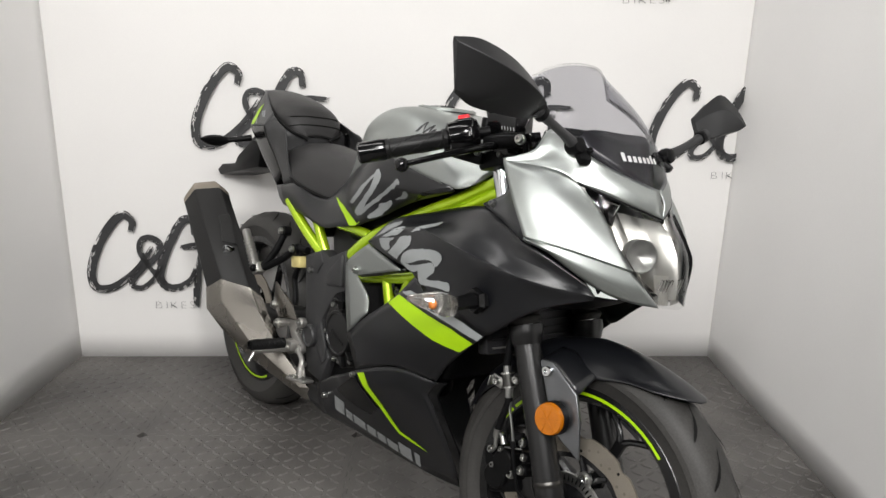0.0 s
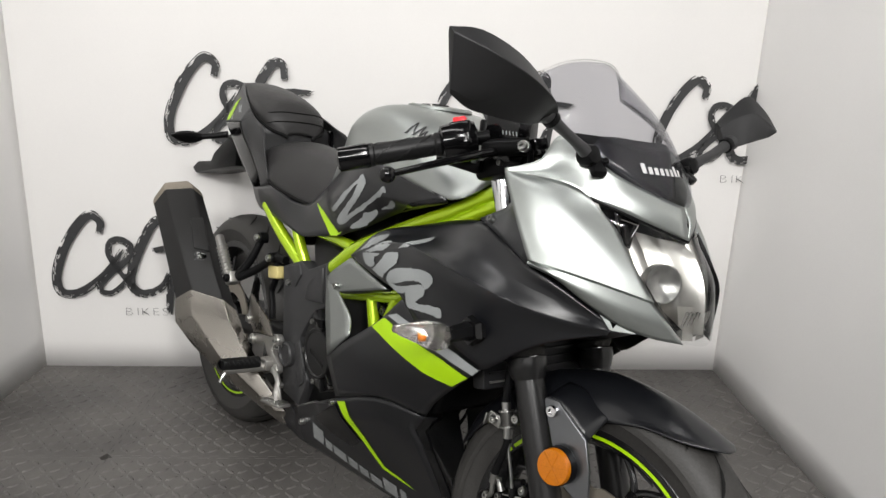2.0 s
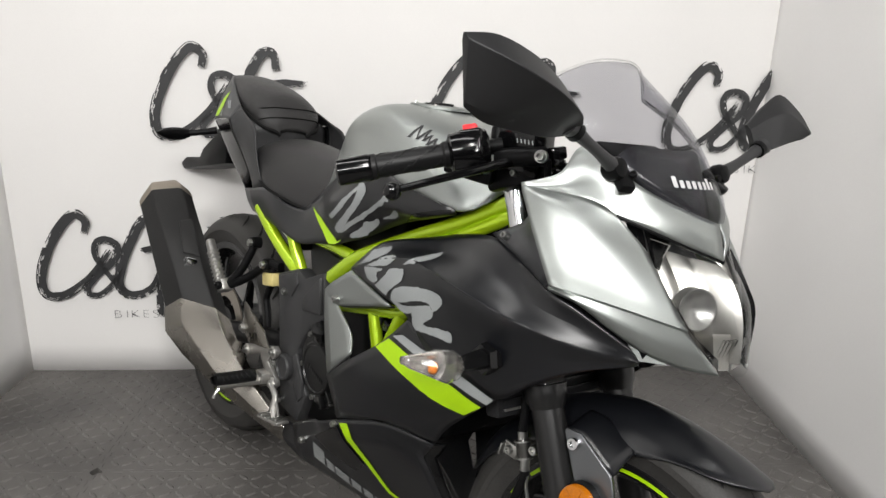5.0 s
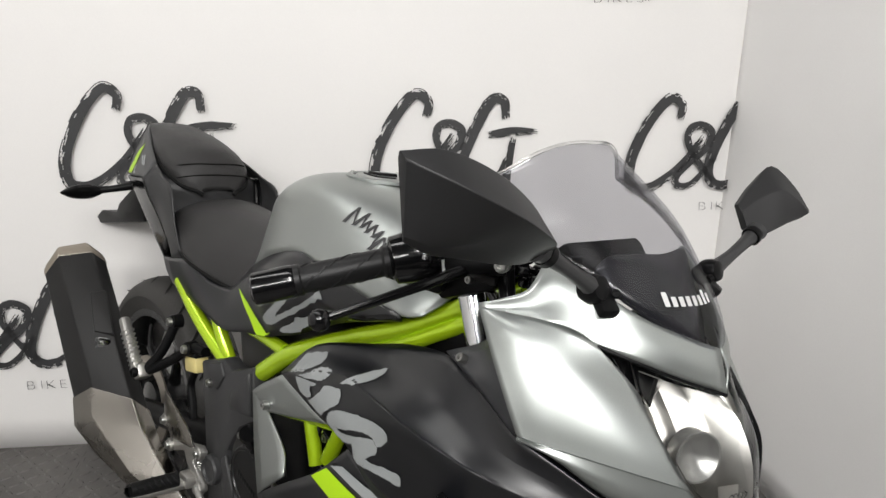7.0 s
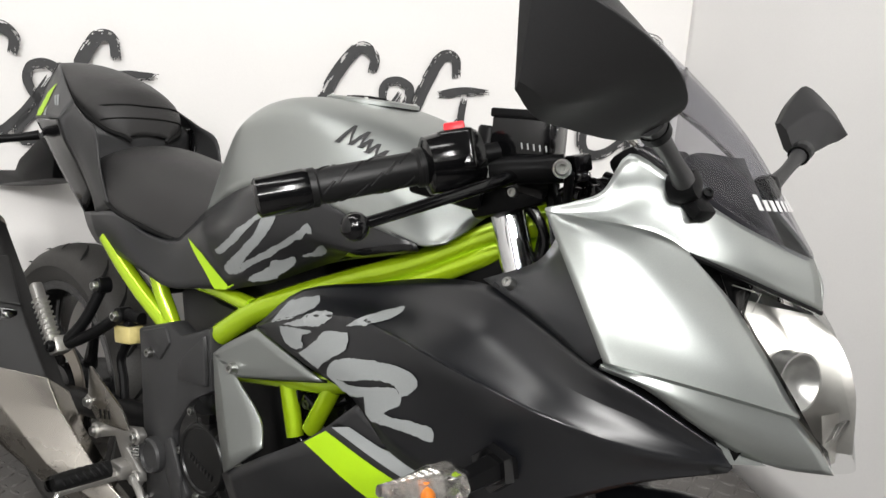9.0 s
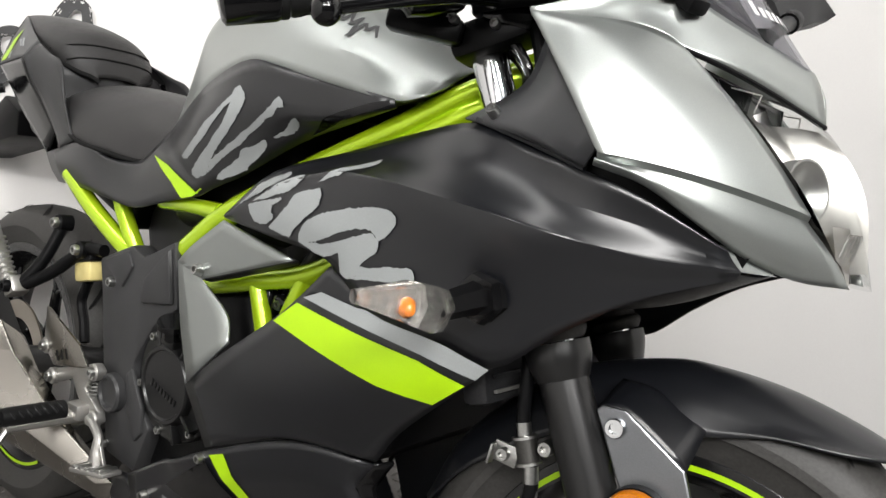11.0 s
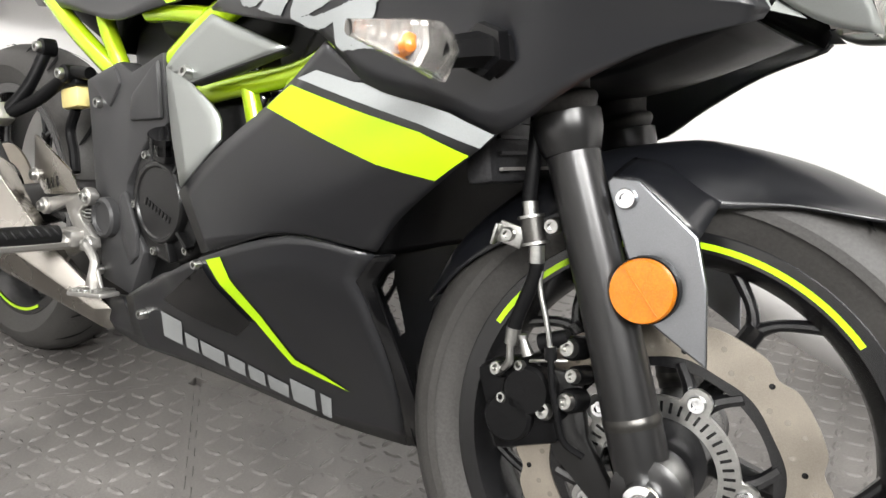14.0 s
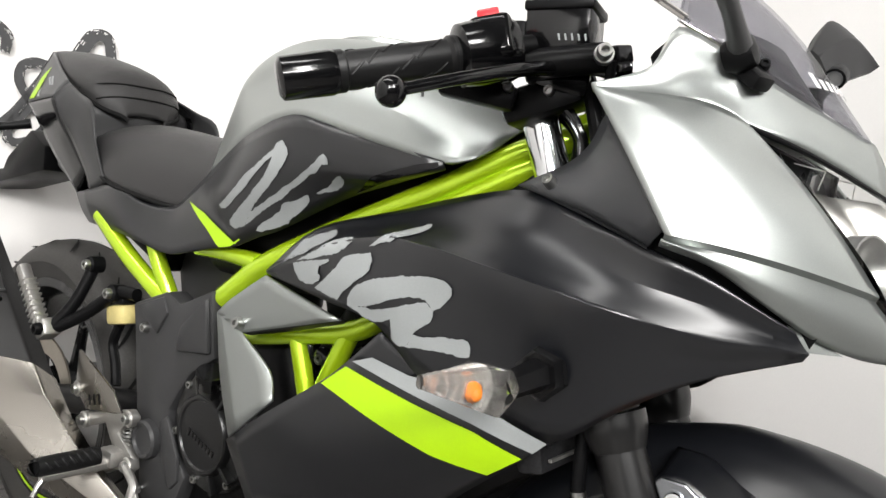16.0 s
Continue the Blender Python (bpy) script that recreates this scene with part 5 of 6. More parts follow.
for x, z in ((0.314, 0.582), (0.386, 0.548)):
    part("hanger_lug", lathe([(0.014, -0.012), (0.014, 0.008), (0.012, 0.010)], 20, (x, -0.128, z), (0, -1, 0)), M_BLACK, rear_hanger)
    bolt("hanger_bolt", (x, -0.140, z), (0, -1, 0), 0.0085, rear_hanger)
fluid = part("brake_fluid_pot", box((0.052, 0.030, 0.032), (0.383, -0.112, 0.513), (0, -12, 0), 0.006), M_FLUID, bike, "cream brake fluid reservoir")
part("pot_lid", box((0.056, 0.034, 0.010), (0.381, -0.112, 0.533), (0, -12, 0), 0.003), M_BLACK, fluid)
part("pot_hose", tube([(0.378, -0.112, 0.496), (0.362, -0.112, 0.462), (0.378, -0.114, 0.430), (0.392, -0.118, 0.400)], 0.008, 10), M_BLACK, fluid)
part("swingarm", tube([(0.520, -0.090, 0.380), (0.300, -0.095, 0.345), (0.040, -0.095, 0.290)], [0.03, 0.026, 0.022], 14), M_BLACK, bike, "black swingarm")
part("swingarm", tube([(0.520, 0.090, 0.380), (0.300, 0.095, 0.345), (0.040, 0.095, 0.290)], [0.03, 0.026, 0.022], 14), M_BLACK, bike, "black swingarm")

# handlebar controls
BAR0, BAR1 = Vector((0.982, -0.336, 0.845)), Vector((1.106, -0.146, 0.911))
along = lambda t: BAR0.lerp(BAR1, t)
bar = part("handlebar", tube([along(0.05), along(1.0)], 0.011, 16, 2), M_BLACK, bike, "black clip-on handlebar")
part("bar_weight", lathe([(0.014, 0), (0.0185, 0.003), (0.0195, 0.045), (0.018, 0.05)], 28, BAR0, BAR1 - BAR0), M_GLOSS, bar)
grip = part("grip", lathe([(0.0185, 0.05), (0.0185, 0.056), (0.0165, 0.058), (0.0165, 0.15), (0.019, 0.153), (0.019, 0.165)], 28, BAR0, BAR1 - BAR0), M_GRIP, bar)
ALONG = (BAR1 - BAR0).normalized()
ACROSS = ALONG.cross(Vector((0, 0, 1))).normalized()
UP = ACROSS.cross(ALONG)
for k in range(6):
    for j in range(4):
        a = 2 * math.pi * j / 4 + 0.5 * k
        h = 0.064 + 0.0148 * k
        ring_at = lambda da, dh: BAR0 + ALONG * (h + dh) + (ACROSS * math.cos(a + da) + UP * math.sin(a + da)) * 0.0163
        part("grip_rib", tube([ring_at(-0.32, -0.004), ring_at(0, 0.002), ring_at(0.32, 0.008)], 0.0013, 6, 2), M_GRIP, grip)
for k in range(5):
    part("grip_band", lathe([(0.0185, 0), (0.0192, 0.001), (0.0185, 0.002)], 28, BAR0 + ALONG * (0.152 + 0.0032 * k), ALONG, caps=False), M_GRIP, grip)
sw = part("switch_box", lathe([(0.020, -0.030), (0.028, -0.026), (0.030, -0.010), (0.030, 0.018), (0.027, 0.026), (0.018, 0.028)], 28, along(0.80), BAR1 - BAR0), M_GLOSS, bar, "gloss black switch box")
part("switch_block", box((0.040, 0.044, 0.044), along(0.81) + Vector((0.004, 0, 0.006)), (-18, -16, 33), 0.008, 3), M_GLOSS, sw)
bolt("switch_screw", along(0.88) + Vector((0.0, -0.022, 0.018)), (0.2, -0.8, 0.5), 0.005, sw, M_BLACK, 0.004)
part("stop_switch", box((0.020, 0.013, 0.010), along(0.775) + Vector((0.004, 0, 0.033)), (-18, -16, 33), 0.002), M_RED, bar)
part("throttle_box", box((0.074, 0.028, 0.024), (1.058, -0.158, 0.867), (0, 8, 33), 0.005), M_BLACK, bar)
bolt("box_screw", (1.092, -0.158, 0.872), (0.3, -1, 0.1), 0.005, bar, M_ZINC, 0.004)
pot = part("brake_reservoir", box((0.062, 0.056, 0.040), (1.118, -0.112, 0.928), (0, -3, 14), 0.003), M_GLOSS, bike, "black brake fluid reservoir")
part("reservoir_lid", box((0.066, 0.060, 0.009), (1.117, -0.112, 0.951), (0, -3, 14), 0.002), M_BLACK, pot)
for k in range(5):
    part("lid_mark", box((0.0016, 0.0008, 0.006), (1.128 + 0.006 * k, -0.1395 + 0.0015 * k, 0.921), (0, -16, 14), 0), M_GREYDECAL, pot)
part("bar_clamp", lathe([(0.012, 0), (0.012, 0.028), (0.010, 0.031)], 20, (1.085, -0.135, 0.905), (0, 0, 1)), M_BLACK, pot)
bolt("clamp_bolt", (1.085, -0.150, 0.912), (0, -1, 0.1), 0.006, pot, M_ZINC)
part("master_cylinder", tube([(1.168, -0.122, 0.905), (1.130, -0.140, 0.898), (1.105, -0.150, 0.892)], 0.014, 18), M_BLACK, pot)
part("banjo_joint", lathe([(0.009, -0.006), (0.009, 0.006)], 20, (1.172, -0.133, 0.905), (0.5, -0.8, 0.1)), M_ZINC, pot)
bolt("banjo_bolt", (1.176, -0.140, 0.906), (0.5, -0.8, 0.1), 0.0072, pot, M_ZINC, 0.009)
for k in range(3):
    part("control_cable", tube([(1.070 + 0.012 * k, -0.128, 0.866), (1.116 - 0.006 * k, -0.104 + 0.01 * k, 0.866 - 0.004 * k), (1.141 - 0.009 * k, -0.096 + 0.012 * k, 0.838), (1.142 - 0.010 * k, -0.092 + 0.012 * k, 0.812), (1.126 - 0.006 * k, -0.088 + 0.014 * k, 0.760)], 0.0048, 10), M_GLOSS, bar)
part("brake_line", tube([(1.176, -0.124, 0.902), (1.170, -0.108, 0.860), (1.174, -0.100, 0.800), (1.165, -0.098, 0.740)], 0.005, 10), M_BLACK, bar)
part("fork_clamp", box((0.080, 0.062, 0.034), (1.098, -0.098, 0.868), (0, -22, 18), 0.008), M_BLACK, bar)
part("clamp_arm", box((0.050, 0.030, 0.026), (1.122, -0.112, 0.886), (0, 10, 30), 0.006), M_GLOSS, bar)
for x, y, z in ((1.080, -0.132, 0.862), (1.118, -0.128, 0.874), (1.100, -0.134, 0.884)):
    bolt("clamp_screw", (x, y, z), (0.2, -1, 0.1), 0.005, bar, M_ZINC, 0.004)
part("fairing_stay", tube([(1.128, -0.085, 0.905), (1.148, -0.098, 0.872), (1.168, -0.104, 0.815), (1.170, -0.100, 0.770)], 0.008, 10), M_BLACK, bike, "black fairing stay")
lever = part("brake_lever", tube([(1.128, -0.150, 0.890), (1.128, -0.196, 0.880), (1.115, -0.256, 0.862), (1.095, -0.312, 0.842)], [0.008, 0.0065, 0.0055, 0.005], 12), M_GLOSS, bike, "black brake lever with ball end")
bm = bmesh.new()
bmesh.ops.create_uvsphere(bm, u_segments=20, v_segments=14, radius=0.0125, matrix=Matrix.Translation((1.093, -0.317, 0.840)))
part("lever_ball", bm, M_GLOSS, lever)

# mirrors: rows of the shell from the glass round the crown to the underside
RIGHT_MIRROR = (
    [(1.262, -0.372, 1.030), (1.256, -0.330, 1.028), (1.256, -0.285, 1.012), (1.258, -0.240, 0.990), (1.268, -0.206, 0.966)],
    [(1.268, -0.376, 1.037), (1.278, -0.335, 1.040), (1.289, -0.285, 1.024), (1.291, -0.240, 0.999), (1.286, -0.203, 0.970)],
    [(1.274, -0.373, 1.030), (1.309, -0.337, 1.013), (1.330, -0.288, 0.991), (1.326, -0.242, 0.970), (1.298, -0.204, 0.957)],
    [(1.262, -0.358, 0.966), (1.272, -0.320, 0.958), (1.300, -0.285, 0.970), (1.310, -0.243, 0.960), (1.295, -0.207, 0.951)],
    [(1.258, -0.355, 0.960), (1.252, -0.320, 0.946), (1.256, -0.285, 0.941), (1.276, -0.243, 0.937), (1.289, -0.212, 0.943)])
LEFT_MIRROR = (
    [(1.285, 0.330, 0.975), (1.266, 0.322, 1.006), (1.252, 0.303, 1.032), (1.248, 0.262, 1.010), (1.251, 0.224, 0.982)],
    [(1.312, 0.316, 0.986), (1.290, 0.310, 1.014), (1.258, 0.299, 1.038), (1.256, 0.258, 1.014), (1.258, 0.220, 0.984)],
    [(1.317, 0.308, 0.982), (1.304, 0.292, 0.998), (1.290, 0.272, 1.008), (1.276, 0.246, 0.996), (1.268, 0.216, 0.976)],
    [(1.308, 0.302, 0.972), (1.304, 0.278, 0.966), (1.300, 0.256, 0.958), (1.292, 0.236, 0.950), (1.280, 0.216, 0.954)],
    [(1.288, 0.310, 0.966), (1.284, 0.286, 0.958), (1.280, 0.262, 0.950), (1.276, 0.240, 0.944), (1.268, 0.222, 0.952)])
for s in (-1, 1):
    q = lambda x, y, z: (x, -s * y, z)
    if s < 0:
        rear, rim0, ridge, chin, rim3 = RIGHT_MIRROR
    else:
        rear, rim0, ridge, chin, rim3 = LEFT_MIRROR
    bm = patch([rear, rim0, ridge, chin, rim3], [rear, rim3], sharp_rows=(1, 2, 3))
    for k in (0, 4):
        ring = [row[k] for row in (rear, rim0, ridge, chin, rim3)]
        bm.faces.new([bm.verts.new(p) for p in ring])
    bmesh.ops.remove_doubles(bm, verts=bm.verts, dist=0.0004)
    bmesh.ops.recalc_face_normals(bm, faces=bm.faces)
    mirror = part("mirror", bm, M_SHELLS, bike, "matt black rear-view mirror", smooth=24, mods=(("BEVEL", {"width": 0.004, "segments": 3}),))
    inset = lambda row: [(x - 0.0015, y + (-s * -0.29 - y) * 0.07, z + (0.99 - z) * 0.09) for x, y, z in row]
    part("mirror_glass", face_out(patch([inset(rear), inset(rim3)]), (-1, 0, 0)), M_GLASS, mirror)
    part("mirror_stalk", tube([q(1.290, -0.222, 0.955), q(1.290, -0.196, 0.943), q(1.290, -0.160, 0.926), q(1.288, -0.128, 0.911)], [0.013, 0.0085, 0.0075, 0.010], 12), M_MATT, mirror)
    part("stalk_collar", tube([q(1.290, -0.213, 0.951), q(1.290, -0.205, 0.947)], 0.0125, 16), M_BLACK, mirror)
    part("mirror_knuckle", lathe([(0.004, -0.014), (0.012, -0.012), (0.015, -0.005), (0.015, 0.005), (0.012, 0.012), (0.004, 0.014)], 20, q(1.286, -0.120, 0.907), (1, 0, 0.3)), M_BLACK, mirror)
    foot = part("mirror_foot", box((0.044, 0.022, 0.014), q(1.290, -0.106, 0.896), (0, 35, s * 22), 0.004), M_BLACK, mirror)
    bolt("foot_bolt", q(1.297, -0.114, 0.890), (0.3, s, 0.4), 0.006, foot, M_GLOSS, 0.004)

# indicators
for s in (-1, 1):
    q = lambda x, y, z: (x, -s * y, z)
    stalk = part("front_indicator", tube([q(1.187, -0.184, 0.627), q(1.186, -0.205, 0.627), q(1.180, -0.238, 0.621)], [0.021, 0.0145, 0.012], 6), M_BLACK, bike, "clear front indicator with amber bulb")
    rings = [[q(1.190, -0.232, 0.622), q(1.184, -0.232, 0.634), q(1.156, -0.236, 0.634), q(1.152, -0.234, 0.606), q(1.178, -0.232, 0.598)],
             [q(1.206, -0.264, 0.622), q(1.195, -0.266, 0.641), q(1.160, -0.268, 0.641), q(1.156, -0.266, 0.610), q(1.196, -0.270, 0.604)],
             [q(1.170, -0.314, 0.628), q(1.166, -0.315, 0.634), q(1.157, -0.316, 0.633), q(1.156, -0.316, 0.624), q(1.165, -0.314, 0.621)]]
    part("indicator_base", tube([q(1.186, -0.194, 0.627), q(1.186, -0.2045, 0.627)], [0.0235, 0.021], 6, 1), M_GLOSS, stalk)
    loft("indicator_lens", rings, M_LENS, stalk, "clear faceted lens", bevel=0.003).visible_shadow = False
    mid = lambda ring: sum((Vector(p) for p in ring), Vector()) / 5
    back = [[Vector((mid(ring).x - 0.010 + (c[0] - mid(ring).x) * 0.4, mid(ring).y + (c[1] - mid(ring).y) * 0.9, mid(ring).z + (c[2] - mid(ring).z) * 0.86)) for c in ring] for ring in rings]
    bm = bmesh.new()
    rows = [[p.lerp(b, k / 10) for p, b in zip(back[0] + back[0][:1], back[1] + back[1][:1])] for k in range(0, 10)] + [[p.lerp(b, k / 14) for p, b in zip(back[1] + back[1][:1], back[2] + back[2][:1])] for k in range(0, 15)]
    grid = []
    for k, row in enumerate(rows):
        c = sum(row[:5], Vector()) / 5
        grid.append([c.lerp(p, 0.94 if k % 2 else 1.0) for p in spline(row, 3)])
    add_grid(bm, grid)
    bmesh.ops.recalc_face_normals(bm, faces=bm.faces)
    part("indicator_core", bm, M_CORE, stalk, smooth=0)
    part("indicator_bulb", lathe([(0.002, -0.009), (0.0056, -0.006), (0.0066, 0.002), (0.0042, 0.007), (0.0004, 0.009)], 16, q(1.176, -0.280, 0.622), (1, 0.5 * s, -0.1)), M_BULB, stalk)
    rs = part("rear_indicator", tube([q(-0.050, -0.085, 0.800), q(-0.070, -0.120, 0.790), q(-0.085, -0.150, 0.784)], [0.010, 0.008, 0.009], 12), M_BLACK, bike, "black rear indicator")
    part("rear_indicator_lens", tube([q(-0.083, -0.146, 0.784), q(-0.090, -0.170, 0.780), q(-0.082, -0.205, 0.780), q(-0.056, -0.240, 0.783)], [0.010, 0.017, 0.015, 0.002], 10), M_BLACK, rs)
part("plate_bracket", prism([(-0.385, 0.664), (-0.345, 0.688), (-0.240, 0.703), (-0.220, 0.730), (-0.120, 0.790), (-0.053, 0.760), (-0.053, 0.712), (-0.200, 0.682), (-0.355, 0.650)], -0.055, 0.055, 0.005), M_BLACK, bike, "black number plate bracket")

# decals on the right-hand panels
on_side, on_upper, on_middle, on_lower, on_tail, on_tank = (bvh_of(o) for o in (side, upper, middle, lower, tail, tank))


def rough_edge(outline, size=0.004, step=0.006, seed=0):
    """The outline with the small ragged steps of a dry brush."""
    rnd = random.Random(seed)
    out = []
    for (x0, z0), (x1, z1) in zip(outline, outline[1:] + outline[:1]):
        k = max(1, int(math.hypot(x1 - x0, z1 - z0) / step))
        for i in range(k):
            j = rnd.uniform(-0.5, 0.5) * size * (1 if i else 0)
            t = i / k
            dx, dz = x1 - x0, z1 - z0
            d = math.hypot(dx, dz) or 1
            out.append((x0 + dx * t - dz / d * j, z0 + dz * t + dx / d * j))
    return out


SIDE_STROKES = (
    [(0.639, 0.714), (0.662, 0.725), (0.692, 0.742), (0.713, 0.758), (0.738, 0.772), (0.755, 0.784), (0.771, 0.794), (0.777, 0.789), (0.771, 0.785), (0.759, 0.779), (0.745, 0.767), (0.733, 0.758), (0.715, 0.743), (0.697, 0.733), (0.681, 0.723), (0.661, 0.713), (0.646, 0.710)],
    [(0.771, 0.794), (0.775, 0.802), (0.784, 0.805), (0.794, 0.798), (0.799, 0.789), (0.791, 0.776), (0.779, 0.763), (0.761, 0.747), (0.738, 0.731), (0.717, 0.713), (0.700, 0.693), (0.675, 0.687), (0.665, 0.691), (0.665, 0.697), (0.682, 0.708), (0.704, 0.722), (0.718, 0.731), (0.737, 0.746), (0.753, 0.758), (0.764, 0.771), (0.771, 0.785)],
    [(0.717, 0.713), (0.739, 0.724), (0.764, 0.737), (0.788, 0.751), (0.809, 0.762), (0.829, 0.774), (0.841, 0.782), (0.851, 0.791), (0.856, 0.794), (0.863, 0.789), (0.864, 0.782), (0.855, 0.782), (0.842, 0.771), (0.833, 0.769), (0.816, 0.758), (0.797, 0.748), (0.784, 0.738), (0.766, 0.729), (0.750, 0.721), (0.735, 0.713), (0.721, 0.704), (0.700, 0.693)],
    [(0.834, 0.749), (0.841, 0.752), (0.857, 0.760), (0.873, 0.770), (0.881, 0.772), (0.883, 0.768), (0.875, 0.761), (0.867, 0.756), (0.857, 0.753), (0.846, 0.751), (0.837, 0.748)],
    [(0.723, 0.690), (0.729, 0.697), (0.744, 0.705), (0.761, 0.714), (0.772, 0.720), (0.778, 0.729), (0.786, 0.733), (0.800, 0.736), (0.814, 0.743), (0.822, 0.745), (0.822, 0.740), (0.814, 0.731), (0.801, 0.721), (0.789, 0.714), (0.779, 0.707), (0.784, 0.708), (0.768, 0.701), (0.750, 0.695), (0.733, 0.690)])
for k, o in enumerate(SIDE_STROKES):
    decal("brush_decal", rough_edge(o, 0.0016, 0.003, seed=k), on_side, M_GREYDECAL, side, "grey brush-stroke decal", lift=0.0010 + 0.0001 * k, step=0.006)
UPPER_STROKES = (
    [(0.835, 0.668), (0.828, 0.678), (0.836, 0.692), (0.853, 0.700), (0.872, 0.706), (0.886, 0.711), (0.900, 0.707), (0.904, 0.703), (0.893, 0.694), (0.879, 0.685), (0.857, 0.677)],
    [(0.862, 0.674), (0.875, 0.680), (0.898, 0.691), (0.914, 0.703), (0.933, 0.708), (0.946, 0.710), (0.951, 0.707), (0.943, 0.699), (0.930, 0.691), (0.901, 0.683), (0.881, 0.678)],
    [(0.977, 0.705), (0.985, 0.711), (0.993, 0.717), (1.002, 0.723), (1.011, 0.729), (1.018, 0.733), (1.023, 0.734), (1.027, 0.731), (1.027, 0.725), (1.020, 0.720), (1.010, 0.715), (0.999, 0.712), (0.986, 0.707)],
    [(0.856, 0.670), (0.881, 0.676), (0.902, 0.680), (0.919, 0.684), (0.922, 0.682), (0.911, 0.677), (0.900, 0.671), (0.900, 0.668), (0.908, 0.665), (0.907, 0.659), (0.895, 0.653), (0.881, 0.651), (0.868, 0.653), (0.859, 0.661)],
    [(0.945, 0.690), (0.962, 0.695), (0.983, 0.700), (0.988, 0.692), (0.987, 0.683), (0.980, 0.677), (0.970, 0.670), (0.957, 0.660), (0.947, 0.653), (0.938, 0.644), (0.922, 0.646), (0.898, 0.650), (0.910, 0.658), (0.924, 0.669), (0.935, 0.678), (0.939, 0.684)],
    [(0.956, 0.642), (0.957, 0.651), (0.962, 0.658), (0.970, 0.665), (0.985, 0.672), (1.001, 0.678), (1.016, 0.681), (1.030, 0.685), (1.048, 0.687), (1.064, 0.690), (1.075, 0.690), (1.085, 0.689), (1.093, 0.684), (1.093, 0.678), (1.086, 0.669), (1.080, 0.663), (1.072, 0.659), (1.065, 0.665), (1.062, 0.668), (1.053, 0.668), (1.040, 0.666), (1.026, 0.662), (1.015, 0.658), (1.004, 0.653), (0.992, 0.649), (0.985, 0.646)],
    [(0.956, 0.642), (0.985, 0.646), (0.993, 0.645), (1.008, 0.648), (1.023, 0.652), (1.034, 0.657), (1.047, 0.661), (1.057, 0.664), (1.065, 0.665), (1.072, 0.659), (1.072, 0.654), (1.070, 0.649), (1.062, 0.643), (1.055, 0.638), (1.049, 0.632), (1.042, 0.618), (1.030, 0.617), (1.022, 0.621), (1.021, 0.628), (1.023, 0.636), (1.026, 0.641), (1.020, 0.641), (1.009, 0.636), (0.998, 0.633), (0.985, 0.634), (0.972, 0.638)],
    [(1.042, 0.618), (1.049, 0.632), (1.059, 0.632), (1.072, 0.634), (1.082, 0.637), (1.091, 0.637), (1.105, 0.640), (1.111, 0.639), (1.114, 0.633), (1.113, 0.625), (1.109, 0.623), (1.101, 0.622), (1.092, 0.623), (1.079, 0.622), (1.066, 0.621), (1.053, 0.620)])
for k, o in enumerate(UPPER_STROKES):
    decal("brush_decal", rough_edge(o, 0.0016, 0.003, seed=30 + k), on_upper, M_GREYDECAL, upper, "grey brush-stroke decal", lift=0.0010 + 0.0001 * k, step=0.006)
decal("lime_stripe", [(0.964, 0.580), (1.052, 0.565), (1.119, 0.555), (1.164, 0.541), (1.129, 0.514), (1.074, 0.520), (1.010, 0.536), (0.933, 0.555)], on_middle, M_LIMEDECAL, middle, "lime stripe decal")
decal("grey_stripe", [(0.972, 0.587), (0.997, 0.597), (1.083, 0.585), (1.147, 0.575), (1.187, 0.562), (1.174, 0.549), (1.119, 0.562), (1.052, 0.573)], on_middle, M_GREYDECAL, middle, "grey stripe decal", lift=0.0016)
decal("lime_line", [(0.827, 0.371), (0.853, 0.381), (0.867, 0.358), (0.890, 0.318), (0.914, 0.263), (0.943, 0.249), (0.970, 0.232), (0.941, 0.242), (0.908, 0.255), (0.879, 0.308), (0.849, 0.347)], on_lower, M_LIMEDECAL, lower, "thin lime line decal")
decal("lime_fin", [(0.536, 0.709), (0.591, 0.698), (0.684, 0.663), (0.644, 0.654), (0.607, 0.676)], on_side, M_LIMEDECAL, side, "lime wedge decal")
decal("lime_chevron", [(0.031, 0.907), (0.010, 0.887), (0.019, 0.852), (0.030, 0.8425), (0.052, 0.8445), (0.047, 0.854), (0.046, 0.870)], on_tail, M_LIMEDECAL, tail, "lime chevron decal", step=0.006)
decal("grey_chevron", [(0.052, 0.857), (0.064, 0.8465), (0.080, 0.8475), (0.067, 0.853), (0.060, 0.866)], on_tail, M_GREYDECAL, tail, step=0.006)
for k in range(2):
    decal("tail_mark", [(0.063 + 0.009 * k, 0.884 + 0.002 * k), (0.069 + 0.009 * k, 0.8855 + 0.002 * k), (0.103 + 0.009 * k, 0.8690), (0.097 + 0.009 * k, 0.8685)], on_tail, M_GREYDECAL, tail, step=0.006)
decal("panel_trim", [(0.888, 0.7545), (0.905, 0.765), (0.930, 0.777), (0.980, 0.793), (1.003, 0.7972), (1.005, 0.7935), (0.985, 0.7865), (0.945, 0.7745), (0.915, 0.7645)], on_side, M_GLOSS, side, "gloss black trim", lift=0.0016, step=0.006)
decal("belly_facet", [(0.712, 0.290), (0.800, 0.335), (0.820, 0.362), (0.842, 0.342), (0.874, 0.304), (0.843, 0.278)], on_lower, M_GLOSS, lower, "gloss black facet", lift=0.003)
